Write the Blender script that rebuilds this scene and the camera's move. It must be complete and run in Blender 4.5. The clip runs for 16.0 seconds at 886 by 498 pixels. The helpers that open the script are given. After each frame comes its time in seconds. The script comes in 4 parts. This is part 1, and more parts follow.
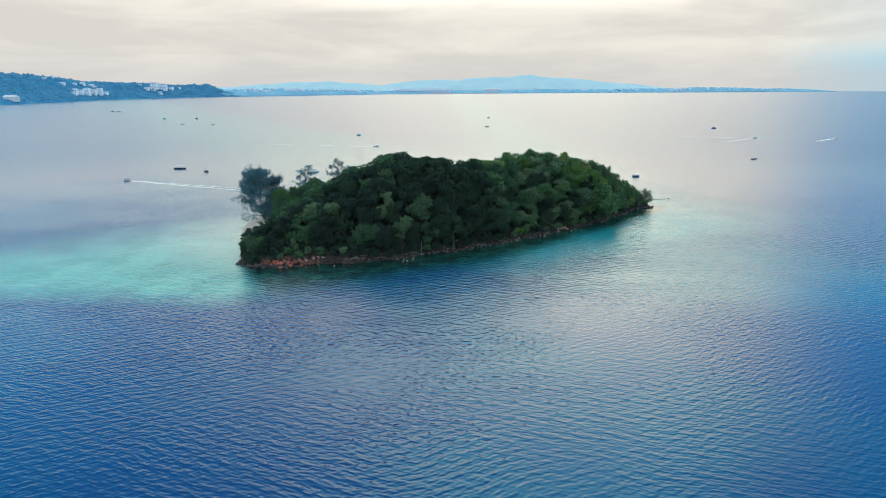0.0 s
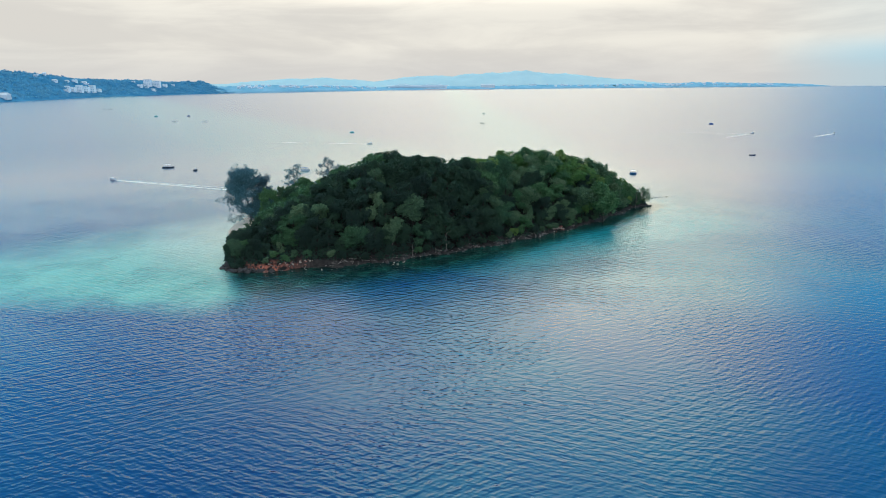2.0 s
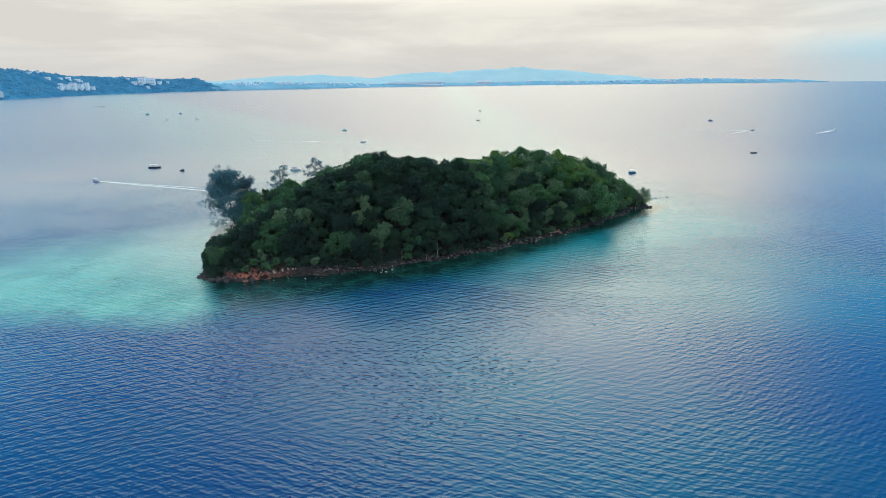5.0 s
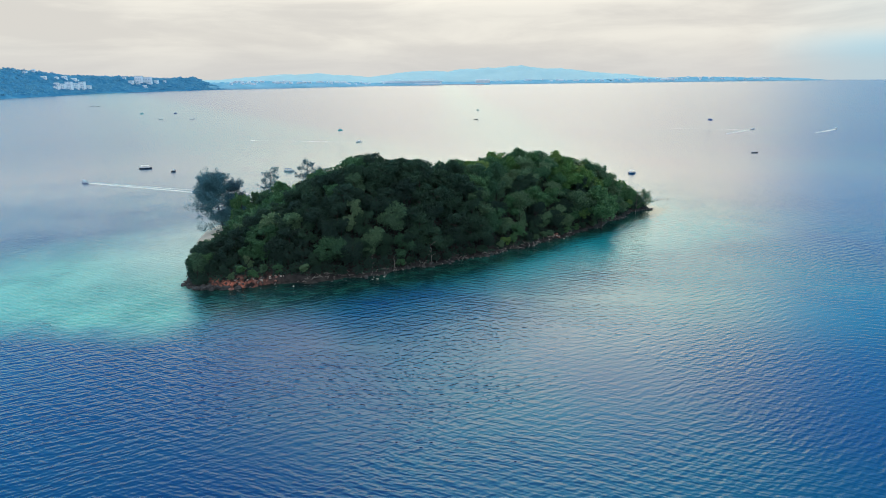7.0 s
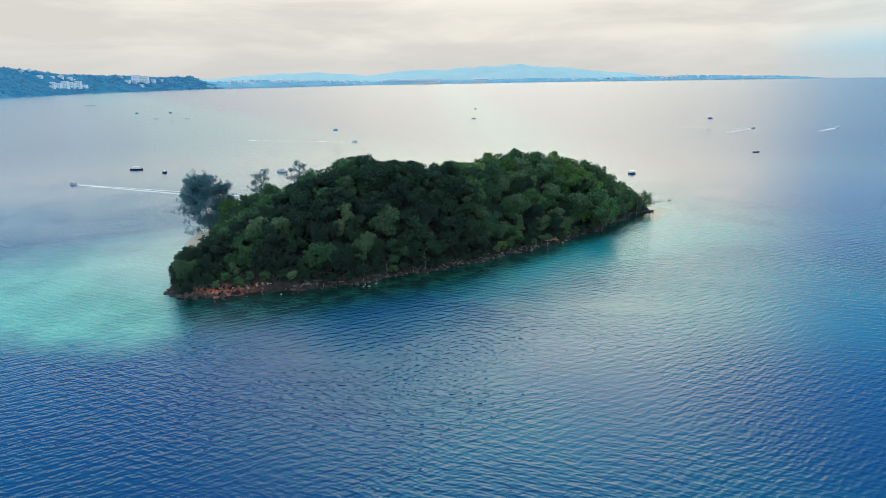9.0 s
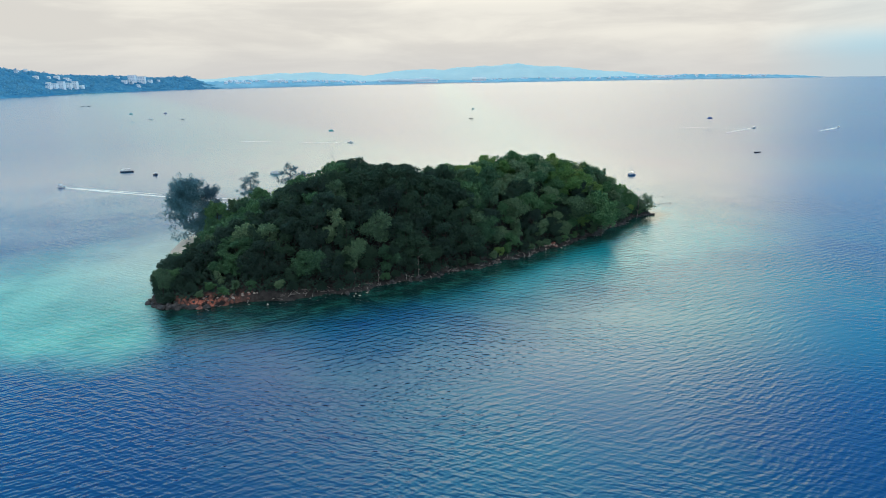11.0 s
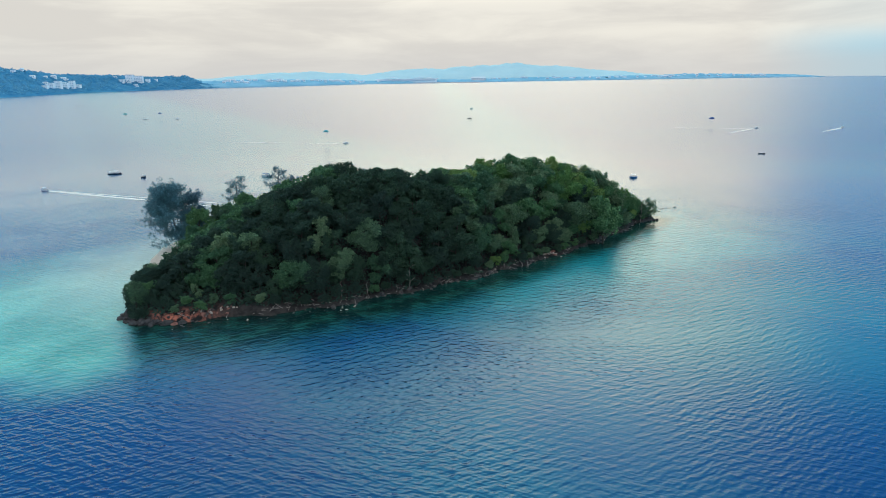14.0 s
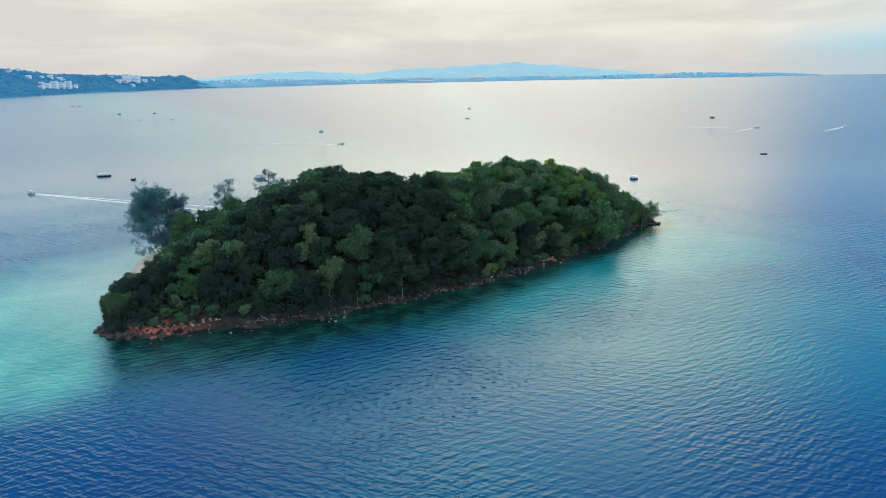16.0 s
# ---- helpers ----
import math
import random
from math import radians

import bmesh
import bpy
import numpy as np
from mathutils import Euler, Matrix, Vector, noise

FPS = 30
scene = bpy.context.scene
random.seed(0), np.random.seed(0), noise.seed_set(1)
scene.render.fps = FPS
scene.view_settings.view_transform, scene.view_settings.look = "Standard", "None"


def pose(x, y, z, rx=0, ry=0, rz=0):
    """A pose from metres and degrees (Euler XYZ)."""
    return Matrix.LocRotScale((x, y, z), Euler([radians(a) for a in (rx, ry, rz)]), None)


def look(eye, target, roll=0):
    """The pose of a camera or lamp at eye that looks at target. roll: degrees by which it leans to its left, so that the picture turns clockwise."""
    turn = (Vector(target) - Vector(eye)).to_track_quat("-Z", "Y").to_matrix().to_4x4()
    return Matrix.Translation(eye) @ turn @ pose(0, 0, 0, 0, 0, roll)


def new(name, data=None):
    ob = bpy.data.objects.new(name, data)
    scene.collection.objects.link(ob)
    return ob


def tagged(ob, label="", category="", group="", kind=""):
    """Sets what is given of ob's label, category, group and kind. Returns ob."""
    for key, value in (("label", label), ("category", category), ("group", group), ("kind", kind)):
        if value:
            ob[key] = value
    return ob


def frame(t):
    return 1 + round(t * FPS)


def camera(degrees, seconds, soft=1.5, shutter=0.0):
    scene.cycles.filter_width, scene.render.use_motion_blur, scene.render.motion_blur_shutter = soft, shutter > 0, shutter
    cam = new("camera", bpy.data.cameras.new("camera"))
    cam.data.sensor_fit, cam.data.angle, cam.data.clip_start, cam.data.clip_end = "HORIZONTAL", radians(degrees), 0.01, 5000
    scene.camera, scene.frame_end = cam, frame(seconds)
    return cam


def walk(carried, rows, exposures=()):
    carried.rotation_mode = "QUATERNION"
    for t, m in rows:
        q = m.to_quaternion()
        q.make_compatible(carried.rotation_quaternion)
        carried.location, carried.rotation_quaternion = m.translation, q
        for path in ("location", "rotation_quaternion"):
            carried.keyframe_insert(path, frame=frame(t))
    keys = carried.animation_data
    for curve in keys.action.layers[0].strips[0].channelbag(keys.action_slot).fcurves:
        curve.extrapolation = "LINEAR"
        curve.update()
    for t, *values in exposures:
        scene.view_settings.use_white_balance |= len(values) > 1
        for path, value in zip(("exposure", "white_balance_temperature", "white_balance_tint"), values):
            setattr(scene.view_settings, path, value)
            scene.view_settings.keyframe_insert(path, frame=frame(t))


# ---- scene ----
cam = camera(71.8, 16.0, soft=0.9)
PATH = [
    (0, (-1.028, -3.223, 59.861), (-1.028, -1.293, 59.338), -0.2),
    (0.5, (-0.582, -1.249, 59.879), (-0.58, 0.68, 59.351), -0.2),
    (1, (-0.148, 0.712, 59.899), (-0.142, 2.641, 59.369), -0.3),
    (1.5, (0.232, 2.674, 59.906), (0.239, 4.601, 59.372), -0.4),
    (2, (0.608, 4.663, 59.921), (0.619, 6.59, 59.386), -0.4),
    (2.5, (0.969, 6.657, 59.93), (0.981, 8.583, 59.392), -0.4),
    (3, (1.37, 8.591, 59.941), (1.383, 10.517, 59.401), -0.4),
    (3.5, (1.765, 10.456, 59.952), (1.779, 12.381, 59.409), -0.5),
    (4, (2.15, 12.317, 59.963), (2.166, 14.242, 59.42), -0.5),
    (6.5, (4.094, 21.716, 60.153), (4.116, 23.639, 59.604), -0.6),
    (7, (4.494, 23.61, 60.189), (4.517, 25.533, 59.64), -0.6),
    (7.5, (4.894, 25.487, 60.179), (4.919, 27.41, 59.628), -0.7),
    (8, (5.327, 27.366, 60.163), (5.352, 29.288, 59.613), -0.7),
    (8.5, (5.705, 29.262, 60.163), (5.731, 31.184, 59.611), -0.7),
    (9, (6.021, 31.166, 60.178), (6.048, 33.088, 59.625), -0.7),
    (11.5, (7.913, 40.699, 60.262), (7.945, 42.62, 59.707), -0.8),
    (12, (8.257, 42.56, 60.255), (8.29, 44.481, 59.698), -0.7),
    (12.5, (8.597, 44.409, 60.251), (8.631, 46.329, 59.693), -0.8),
    (13, (8.969, 46.243, 60.267), (9.004, 48.164, 59.709), -0.8),
    (13.5, (9.342, 48.029, 60.279), (9.376, 49.949, 59.721), -0.8),
    (14, (9.691, 49.862, 60.253), (9.724, 51.783, 59.697), -0.8),
    (14.5, (10.043, 51.949, 60.243), (10.078, 53.87, 59.687), -0.8),
    (15, (10.389, 54.078, 60.237), (10.426, 55.998, 59.679), -0.8),
    (15.5, (10.737, 56.007, 60.248), (10.774, 57.927, 59.691), -0.8),
    (16, (11.147, 57.935, 60.252), (11.184, 59.855, 59.694), -0.9),
]
walk(cam, [(t, look(eye, target, roll)) for t, eye, target, roll in PATH])

# ---- world, sun ----
SUN_AZ, SUN_EL = radians(7.0), radians(27.0)      # azimuth from +y towards +x
SUN_DIR = Vector((math.sin(SUN_AZ) * math.cos(SUN_EL), math.cos(SUN_AZ) * math.cos(SUN_EL), math.sin(SUN_EL)))


def node(nt, kind, ins=None):
    """A node with its inputs linked to sockets or set to values."""
    n = nt.nodes.new(kind)
    for k, v in (ins or {}).items():
        if isinstance(v, bpy.types.NodeSocket):
            nt.links.new(v, n.inputs[k])
        else:
            n.inputs[k].default_value = v
    return n


def calc(nt, op, a, b=0.0, clamp=False):
    n = nt.nodes.new("ShaderNodeMath")
    n.operation, n.use_clamp = op, clamp
    for i, v in enumerate((a, b)):
        if isinstance(v, bpy.types.NodeSocket):
            nt.links.new(v, n.inputs[i])
        else:
            n.inputs[i].default_value = v
    return n.outputs[0]


def vcalc(nt, op, a, b=(0, 0, 0)):
    n = nt.nodes.new("ShaderNodeVectorMath")
    n.operation = op
    for i, v in enumerate((a, b)):
        if isinstance(v, bpy.types.NodeSocket):
            nt.links.new(v, n.inputs[i])
        else:
            n.inputs[i].default_value = v
    return n.outputs["Value"] if op in ("DOT_PRODUCT", "LENGTH", "DISTANCE") else n.outputs["Vector"]


def remap(nt, v, a, b, c=0.0, d=1.0):
    n = nt.nodes.new("ShaderNodeMapRange")
    n.interpolation_type = "SMOOTHSTEP"
    nt.links.new(v, n.inputs[0])
    for i, x in enumerate((a, b, c, d)):
        n.inputs[1 + i].default_value = x
    return n.outputs[0]


def blend(nt, fac, a, b, mode="MIX"):
    n = nt.nodes.new("ShaderNodeMix")
    n.data_type, n.blend_type = "RGBA", mode
    for i, v in ((0, fac), (6, a), (7, b)):
        if isinstance(v, bpy.types.NodeSocket):
            nt.links.new(v, n.inputs[i])
        else:
            n.inputs[i].default_value = (*v, 1) if isinstance(v, tuple) else v
    return n.outputs[2]


def grain(nt, vec, scale, detail=3.0, rough=0.55, warp=0.0):
    n = node(nt, "ShaderNodeTexNoise", {"Scale": scale, "Detail": detail, "Roughness": rough, "Distortion": warp})
    if vec is not None:
        nt.links.new(vec, n.inputs["Vector"])
    return n.outputs[0]


def stretch(nt, vec, sx, sy, sz, turn=0.0):
    n = nt.nodes.new("ShaderNodeMapping")
    nt.links.new(vec, n.inputs[0])
    n.inputs["Rotation"].default_value = (0, 0, radians(turn))
    n.inputs["Scale"].default_value = (sx, sy, sz)
    return n.outputs[0]


world = bpy.data.worlds.new("overcast_sky")
scene.world = world
world.use_nodes = True
wt = world.node_tree
wt.nodes.clear()
ray = wt.nodes.new("ShaderNodeTexCoord").outputs["Generated"]
sky = wt.nodes.new("ShaderNodeTexSky")
sky.sky_type, sky.sun_disc = "NISHITA", False
sky.sun_elevation, sky.sun_rotation = SUN_EL, SUN_AZ
sky.air_density, sky.dust_density, sky.ozone_density = 1.2, 2.0, 2.0
clear = vcalc(wt, "MULTIPLY", sky.outputs[0], (0.10, 0.10, 0.10))
up = wt.nodes.new("ShaderNodeSeparateXYZ")
wt.links.new(ray, up.inputs[0])
# cloud sheets, drawn out along the horizon
puffs = grain(wt, stretch(wt, ray, 2.4, 2.4, 13.0), 1.7, 6.0, 0.55, 0.4)
veil = grain(wt, stretch(wt, ray, 1.2, 1.2, 4.0), 1.3, 3.0, 0.5)
tone = remap(wt, puffs, 0.36, 0.66)
cloud = blend(wt, tone, (0.72, 0.685, 0.63), (0.87, 0.83, 0.745))
near_sun = vcalc(wt, "DOT_PRODUCT", ray, tuple(SUN_DIR))
# away from the sun the unseen cover is bluer, brightened as fill light
cloud = blend(wt, remap(wt, near_sun, -0.35, 0.35, 1.0, 0.0), cloud, (0.76, 0.93, 1.15))
# ahead, between the low clouds and the zenith, an added opening: thin and cool away from the sun
# this belt is unseen, put in to tint the sea's reflections blue
ahead = calc(wt, "MULTIPLY", remap(wt, up.outputs[1], -0.10, 0.40), remap(wt, up.outputs[2], 0.62, 0.88, 1.0, 0.0))
cool = calc(wt, "MULTIPLY", remap(wt, up.outputs[2], 0.15, 0.28), remap(wt, near_sun, 0.70, 0.98, 1.0, 0.0))
cool = calc(wt, "MAXIMUM", cool, remap(wt, up.outputs[2], 0.36, 0.62))
cool = calc(wt, "MULTIPLY", cool, ahead)
cloud = blend(wt, cool, cloud, (0.14, 0.70, 1.05))
# the cover brightens upwards, towards the hidden sun; extra glow added for sea reflections
wide, core = remap(wt, near_sun, 0.82, 0.99), remap(wt, near_sun, 0.93, 1.0)
shine = calc(wt, "ADD", calc(wt, "ADD", calc(wt, "MULTIPLY", wide, 1.15), calc(wt, "MULTIPLY", core, 0.5)), 1.75)
shine = calc(wt, "ADD", calc(wt, "MULTIPLY", calc(wt, "MULTIPLY", shine, ahead), remap(wt, up.outputs[2], 0.09, 0.21)), 1.0)
cloud = vcalc(wt, "MULTIPLY", cloud, node(wt, "ShaderNodeCombineXYZ", {0: calc(wt, "POWER", shine, 0.99), 1: calc(wt, "POWER", shine, 0.925), 2: calc(wt, "POWER", shine, 0.78)}).outputs[0])
# a bluer break added to one side of the sun, and opened sky ahead
# both are there to blue the water, mostly from sky out of view
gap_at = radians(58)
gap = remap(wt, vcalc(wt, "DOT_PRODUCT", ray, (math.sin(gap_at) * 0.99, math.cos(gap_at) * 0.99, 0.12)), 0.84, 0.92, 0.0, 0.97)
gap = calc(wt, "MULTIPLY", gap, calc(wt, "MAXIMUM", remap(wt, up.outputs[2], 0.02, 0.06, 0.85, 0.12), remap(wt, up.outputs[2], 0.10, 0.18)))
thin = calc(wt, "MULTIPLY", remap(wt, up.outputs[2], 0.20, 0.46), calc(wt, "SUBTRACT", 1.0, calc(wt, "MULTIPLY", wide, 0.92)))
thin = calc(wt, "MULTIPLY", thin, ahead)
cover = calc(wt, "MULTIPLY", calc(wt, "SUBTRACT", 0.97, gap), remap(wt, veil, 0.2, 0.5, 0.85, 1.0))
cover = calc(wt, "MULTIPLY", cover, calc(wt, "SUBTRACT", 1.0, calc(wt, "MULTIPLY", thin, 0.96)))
blue_for_sea = blend(wt, 0.85, clear, blend(wt, remap(wt, up.outputs[2], 0.10, 0.30), (0.16, 0.66, 0.95), (0.10, 0.95, 1.85)))
dome = blend(wt, cover, blue_for_sea, cloud)
# pale blue haze that lies on the horizon
haze = remap(wt, up.outputs[2], 0.0, 0.06, 1.0, 0.0)
dome = blend(wt, calc(wt, "MULTIPLY", haze, 0.6), dome, (0.61, 0.605, 0.60))
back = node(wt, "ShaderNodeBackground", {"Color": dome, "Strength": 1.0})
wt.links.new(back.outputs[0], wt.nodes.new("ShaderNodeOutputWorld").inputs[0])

lamp = bpy.data.lights.new("sun", "SUN")
lamp.energy, lamp.angle, lamp.color = 0.18, radians(34), (1.0, 0.92, 0.78)
sun = new("sun", lamp)
sun.matrix_world = look(SUN_DIR * 100, (0, 0, 0))


# ---- materials ----
def material(name, rough=0.8, metal=0.0, ior=1.45):
    m = bpy.data.materials.new(name)
    m.use_nodes = True
    nt = m.node_tree
    nt.nodes.clear()
    b = node(nt, "ShaderNodeBsdfPrincipled", {"Roughness": rough, "Metallic": metal, "IOR": ior})
    out = nt.nodes.new("ShaderNodeOutputMaterial")
    nt.links.new(b.outputs[0], out.inputs[0])
    return m, nt, b, out


def place(nt):
    return nt.nodes.new("ShaderNodeNewGeometry").outputs["Position"]


def own(nt):
    return nt.nodes.new("ShaderNodeTexCoord").outputs["Object"]


def bump(nt, b, height, strength, distance):
    n = node(nt, "ShaderNodeBump", {"Height": height, "Strength": strength, "Distance": distance})
    nt.links.new(n.outputs[0], b.inputs["Normal"])


def plain(name, low, high, scale=2.0, rough=0.7, metal=0.0, relief=0.0):
    """A surface that wavers between two near tones at two scales."""
    m, nt, b, _ = material(name, rough, metal)
    p = own(nt)
    f = calc(nt, "ADD", calc(nt, "MULTIPLY", grain(nt, p, scale, 4), 0.65), calc(nt, "MULTIPLY", grain(nt, p, scale * 7, 3), 0.35))
    f = remap(nt, f, 0.32, 0.68)
    nt.links.new(blend(nt, f, low, high), b.inputs["Base Color"])
    if relief:
        bump(nt, b, grain(nt, p, scale * 3, 5), 0.6, relief)
    return m


def leafage(name, dark, light, gloss=0.75):
    """Leaves: tone by the single leaf and by the tree, with a little light let through."""
    m, nt, b, out = material(name, gloss)
    g = nt.nodes.new("ShaderNodeNewGeometry")
    o = nt.nodes.new("ShaderNodeObjectInfo")
    f = calc(nt, "ADD", calc(nt, "MULTIPLY", calc(nt, "POWER", g.outputs["Random Per Island"], 1.6), 0.75),
             calc(nt, "MULTIPLY", grain(nt, g.outputs["Position"], 0.35, 3), 0.20))
    f = calc(nt, "ADD", f, calc(nt, "MULTIPLY", remap(nt, grain(nt, g.outputs["Position"], 1.1, 2), 0.3, 0.7), 0.30))
    c = blend(nt, f, dark, light)
    hue = node(nt, "ShaderNodeHueSaturation", {"Color": c, "Hue": remap(nt, o.outputs["Random"], 0, 1, 0.475, 0.52),
                                                "Value": remap(nt, o.outputs["Random"], 1, 0, 0.78, 1.15)})
    nt.links.new(hue.outputs[0], b.inputs["Base Color"])
    thin = node(nt, "ShaderNodeBsdfTranslucent", {"Color": hue.outputs[0]})
    mix = node(nt, "ShaderNodeMixShader", {0: 0.22, 1: b.outputs[0], 2: thin.outputs[0]})
    nt.links.new(mix.outputs[0], out.inputs[0])
    return m


AXIS_O, AXIS_U, AXIS_V = (-71.8, 195.5), (0.861, 0.508), (-0.508, 0.861)   # the island's long axis, from its red end


def axis_sockets(nt, p):
    q = vcalc(nt, "SUBTRACT", p, (AXIS_O[0], AXIS_O[1], 0))
    return vcalc(nt, "DOT_PRODUCT", q, (*AXIS_U, 0)), vcalc(nt, "DOT_PRODUCT", q, (*AXIS_V, 0))


def sea_water():
    m, nt, b, _ = material("sea_water", 0.1, 0.0, 1.36)
    p = place(nt)
    xyz = nt.nodes.new("ShaderNodeSeparateXYZ")
    nt.links.new(p, xyz.inputs[0])
    x, y = xyz.outputs[0], xyz.outputs[1]
    away = vcalc(nt, "LENGTH", p)
    s, v = axis_sockets(nt, p)

    def times(*a):
        out = a[0]
        for k in a[1:]:
            out = calc(nt, "MULTIPLY", out, k)
        return out

    def plus(*a):
        out = a[0]
        for k in a[1:]:
            out = calc(nt, "ADD", out, k)
        return out

    def less(a):
        return calc(nt, "SUBTRACT", 1.0, a)

    wob = calc(nt, "SUBTRACT", grain(nt, p, 0.03, 5, 0.6), 0.5)
    # deep water, with paler patches where the bottom rises
    patch = times(remap(nt, grain(nt, p, 0.011, 3), 0.42, 0.62), remap(nt, plus(x, times(wob, 50)), -60, 5, 0.35, 1.0))
    tint = blend(nt, times(patch, 0.8), (0.001, 0.024, 0.132), (0.001, 0.066, 0.150))
    shelf = times(remap(nt, plus(x, times(wob, 60)), -15, 80), remap(nt, plus(x, times(wob, -90)), 170, 80), remap(nt, y, 135, 185))
    tint = blend(nt, times(shelf, 0.8), tint, (0.006, 0.155, 0.190))
    # reef along the shore
    reef = times(remap(nt, v, -62, -26), remap(nt, s, -25, 10), remap(nt, s, 260, 200), remap(nt, grain(nt, p, 0.07, 4), 0.26, 0.58))
    tint = blend(nt, times(reef, remap(nt, s, 30, 90, 0.3, 0.75)), tint, (0.008, 0.18, 0.20))
    ledge = times(remap(nt, plus(v, times(wob, 20)), -66, -34), remap(nt, s, 60, 105), remap(nt, s, 225, 185), remap(nt, v, 40, 10))
    tint = blend(nt, times(ledge, 0.8), tint, (0.014, 0.25, 0.27))
    # the dark weedy ledge along the waterline, with the trees' dark reflection painted in
    q = calc(nt, "DIVIDE", calc(nt, "SUBTRACT", s, 78), 125)
    off = calc(nt, "SUBTRACT", v, calc(nt, "SUBTRACT", times(q, q, 21), 22.5))
    off = times(plus(off, times(wob, 14)), remap(nt, s, 75, 170, 1.0, 2.2))
    weed_and_reflection = times(remap(nt, off, -27, -6), remap(nt, v, 60, 20), remap(nt, s, -3, 6), remap(nt, s, 215, 200))
    kelp_and_reflection = blend(nt, remap(nt, grain(nt, p, 0.16, 4), 0.4, 0.65), (0.003, 0.020, 0.014), (0.010, 0.065, 0.045))
    tint = blend(nt, times(weed_and_reflection, 0.95), tint, kelp_and_reflection)
    # the sand flat beside the beach, palest at the sand
    near_edge = remap(nt, plus(y, times(wob, 34), times(x, 0.12)), 143, 166)
    far_edge = remap(nt, plus(y, times(x, -0.75), times(wob, 40)), 372, 290)
    flat = times(near_edge, far_edge, remap(nt, plus(x, times(wob, 20)), -50, -68), remap(nt, x, -280, -200))
    sandy = blend(nt, remap(nt, grain(nt, p, 0.05, 4), 0.35, 0.65), (0.075, 0.33, 0.26), (0.145, 0.46, 0.355))
    bank = times(remap(nt, x, -128, -92), remap(nt, plus(y, times(x, 0.4)), 150, 205))
    sandy = blend(nt, times(bank, 0.75), sandy, (0.52, 0.58, 0.47))
    tint = blend(nt, times(flat, less(times(weed_and_reflection, remap(nt, x, -75, -62))), 0.92), tint, sandy)
    nt.links.new(tint, b.inputs["Base Color"])
    b.inputs["Specular Tint"].default_value = (0.25, 0.97, 1.0, 1)
    nt.links.new(remap(nt, away, 190, 700, 0.10, 0.26), b.inputs["Roughness"])
    # wind waves: many trains that cross one another, in gusts, with ripples on them
    sway = nt.nodes.new("ShaderNodeTexNoise")
    nt.links.new(p, sway.inputs["Vector"])
    sway.inputs["Scale"].default_value, sway.inputs["Detail"].default_value = 0.07, 2.0
    bent = vcalc(nt, "ADD", p, vcalc(nt, "MULTIPLY", vcalc(nt, "SUBTRACT", sway.outputs["Color"], (0.5, 0.5, 0.5)), (3.6, 3.6, 0.0)))

    def train(length, turn, steep):
        n = node(nt, "ShaderNodeTexWave", {"Scale": 0.314 / length, "Distortion": 0.0, "Phase Offset": length * 7.0 + turn})
        n.bands_direction, n.wave_profile = "Y", "SIN"
        nt.links.new(stretch(nt, bent, 1, 1, 1, turn), n.inputs["Vector"])
        return times(calc(nt, "POWER", n.outputs["Fac"], 1.4), 1.85 * steep * length / math.tau)

    def gusts(scale, shift):
        return remap(nt, grain(nt, vcalc(nt, "ADD", p, (shift, shift, 0)), scale, 2), 0.32, 0.68, 0.35, 1.2)

    rising = plus(train(2.46, -22, 0.050), train(1.78, -33, 0.050), train(1.40, -13, 0.055), train(1.06, -42, 0.055), train(0.81, -24, 0.062))
    falling = plus(train(2.80, 26, 0.040), train(1.95, 17, 0.050), train(1.27, 35, 0.050), train(0.94, 9, 0.060), train(0.68, 24, 0.060))
    h = times(plus(times(rising, gusts(0.021, 0)), times(falling, gusts(0.024, 90))), remap(nt, y, 150, 220, 1.0, 1.1))
    h = plus(h, times(grain(nt, stretch(nt, p, 0.55, 1.1, 1, -8), 2.6, 4.0, 0.62), remap(nt, y, 160, 205, 0.040, 0.080)))
    calm = times(remap(nt, away, 200, 500, 1.0, 0.20), calc(nt, "MINIMUM", 1.15, plus(remap(nt, x, -30, 60, 1.12, 0.66), times(remap(nt, y, 150, 210, 0.0, 0.3), remap(nt, x, -30, 40)))), less(times(weed_and_reflection, 0.1)))
    n = node(nt, "ShaderNodeBump", {"Height": h, "Distance": 1.0, "Strength": calm})
    nt.links.new(n.outputs[0], b.inputs["Normal"])
    return m


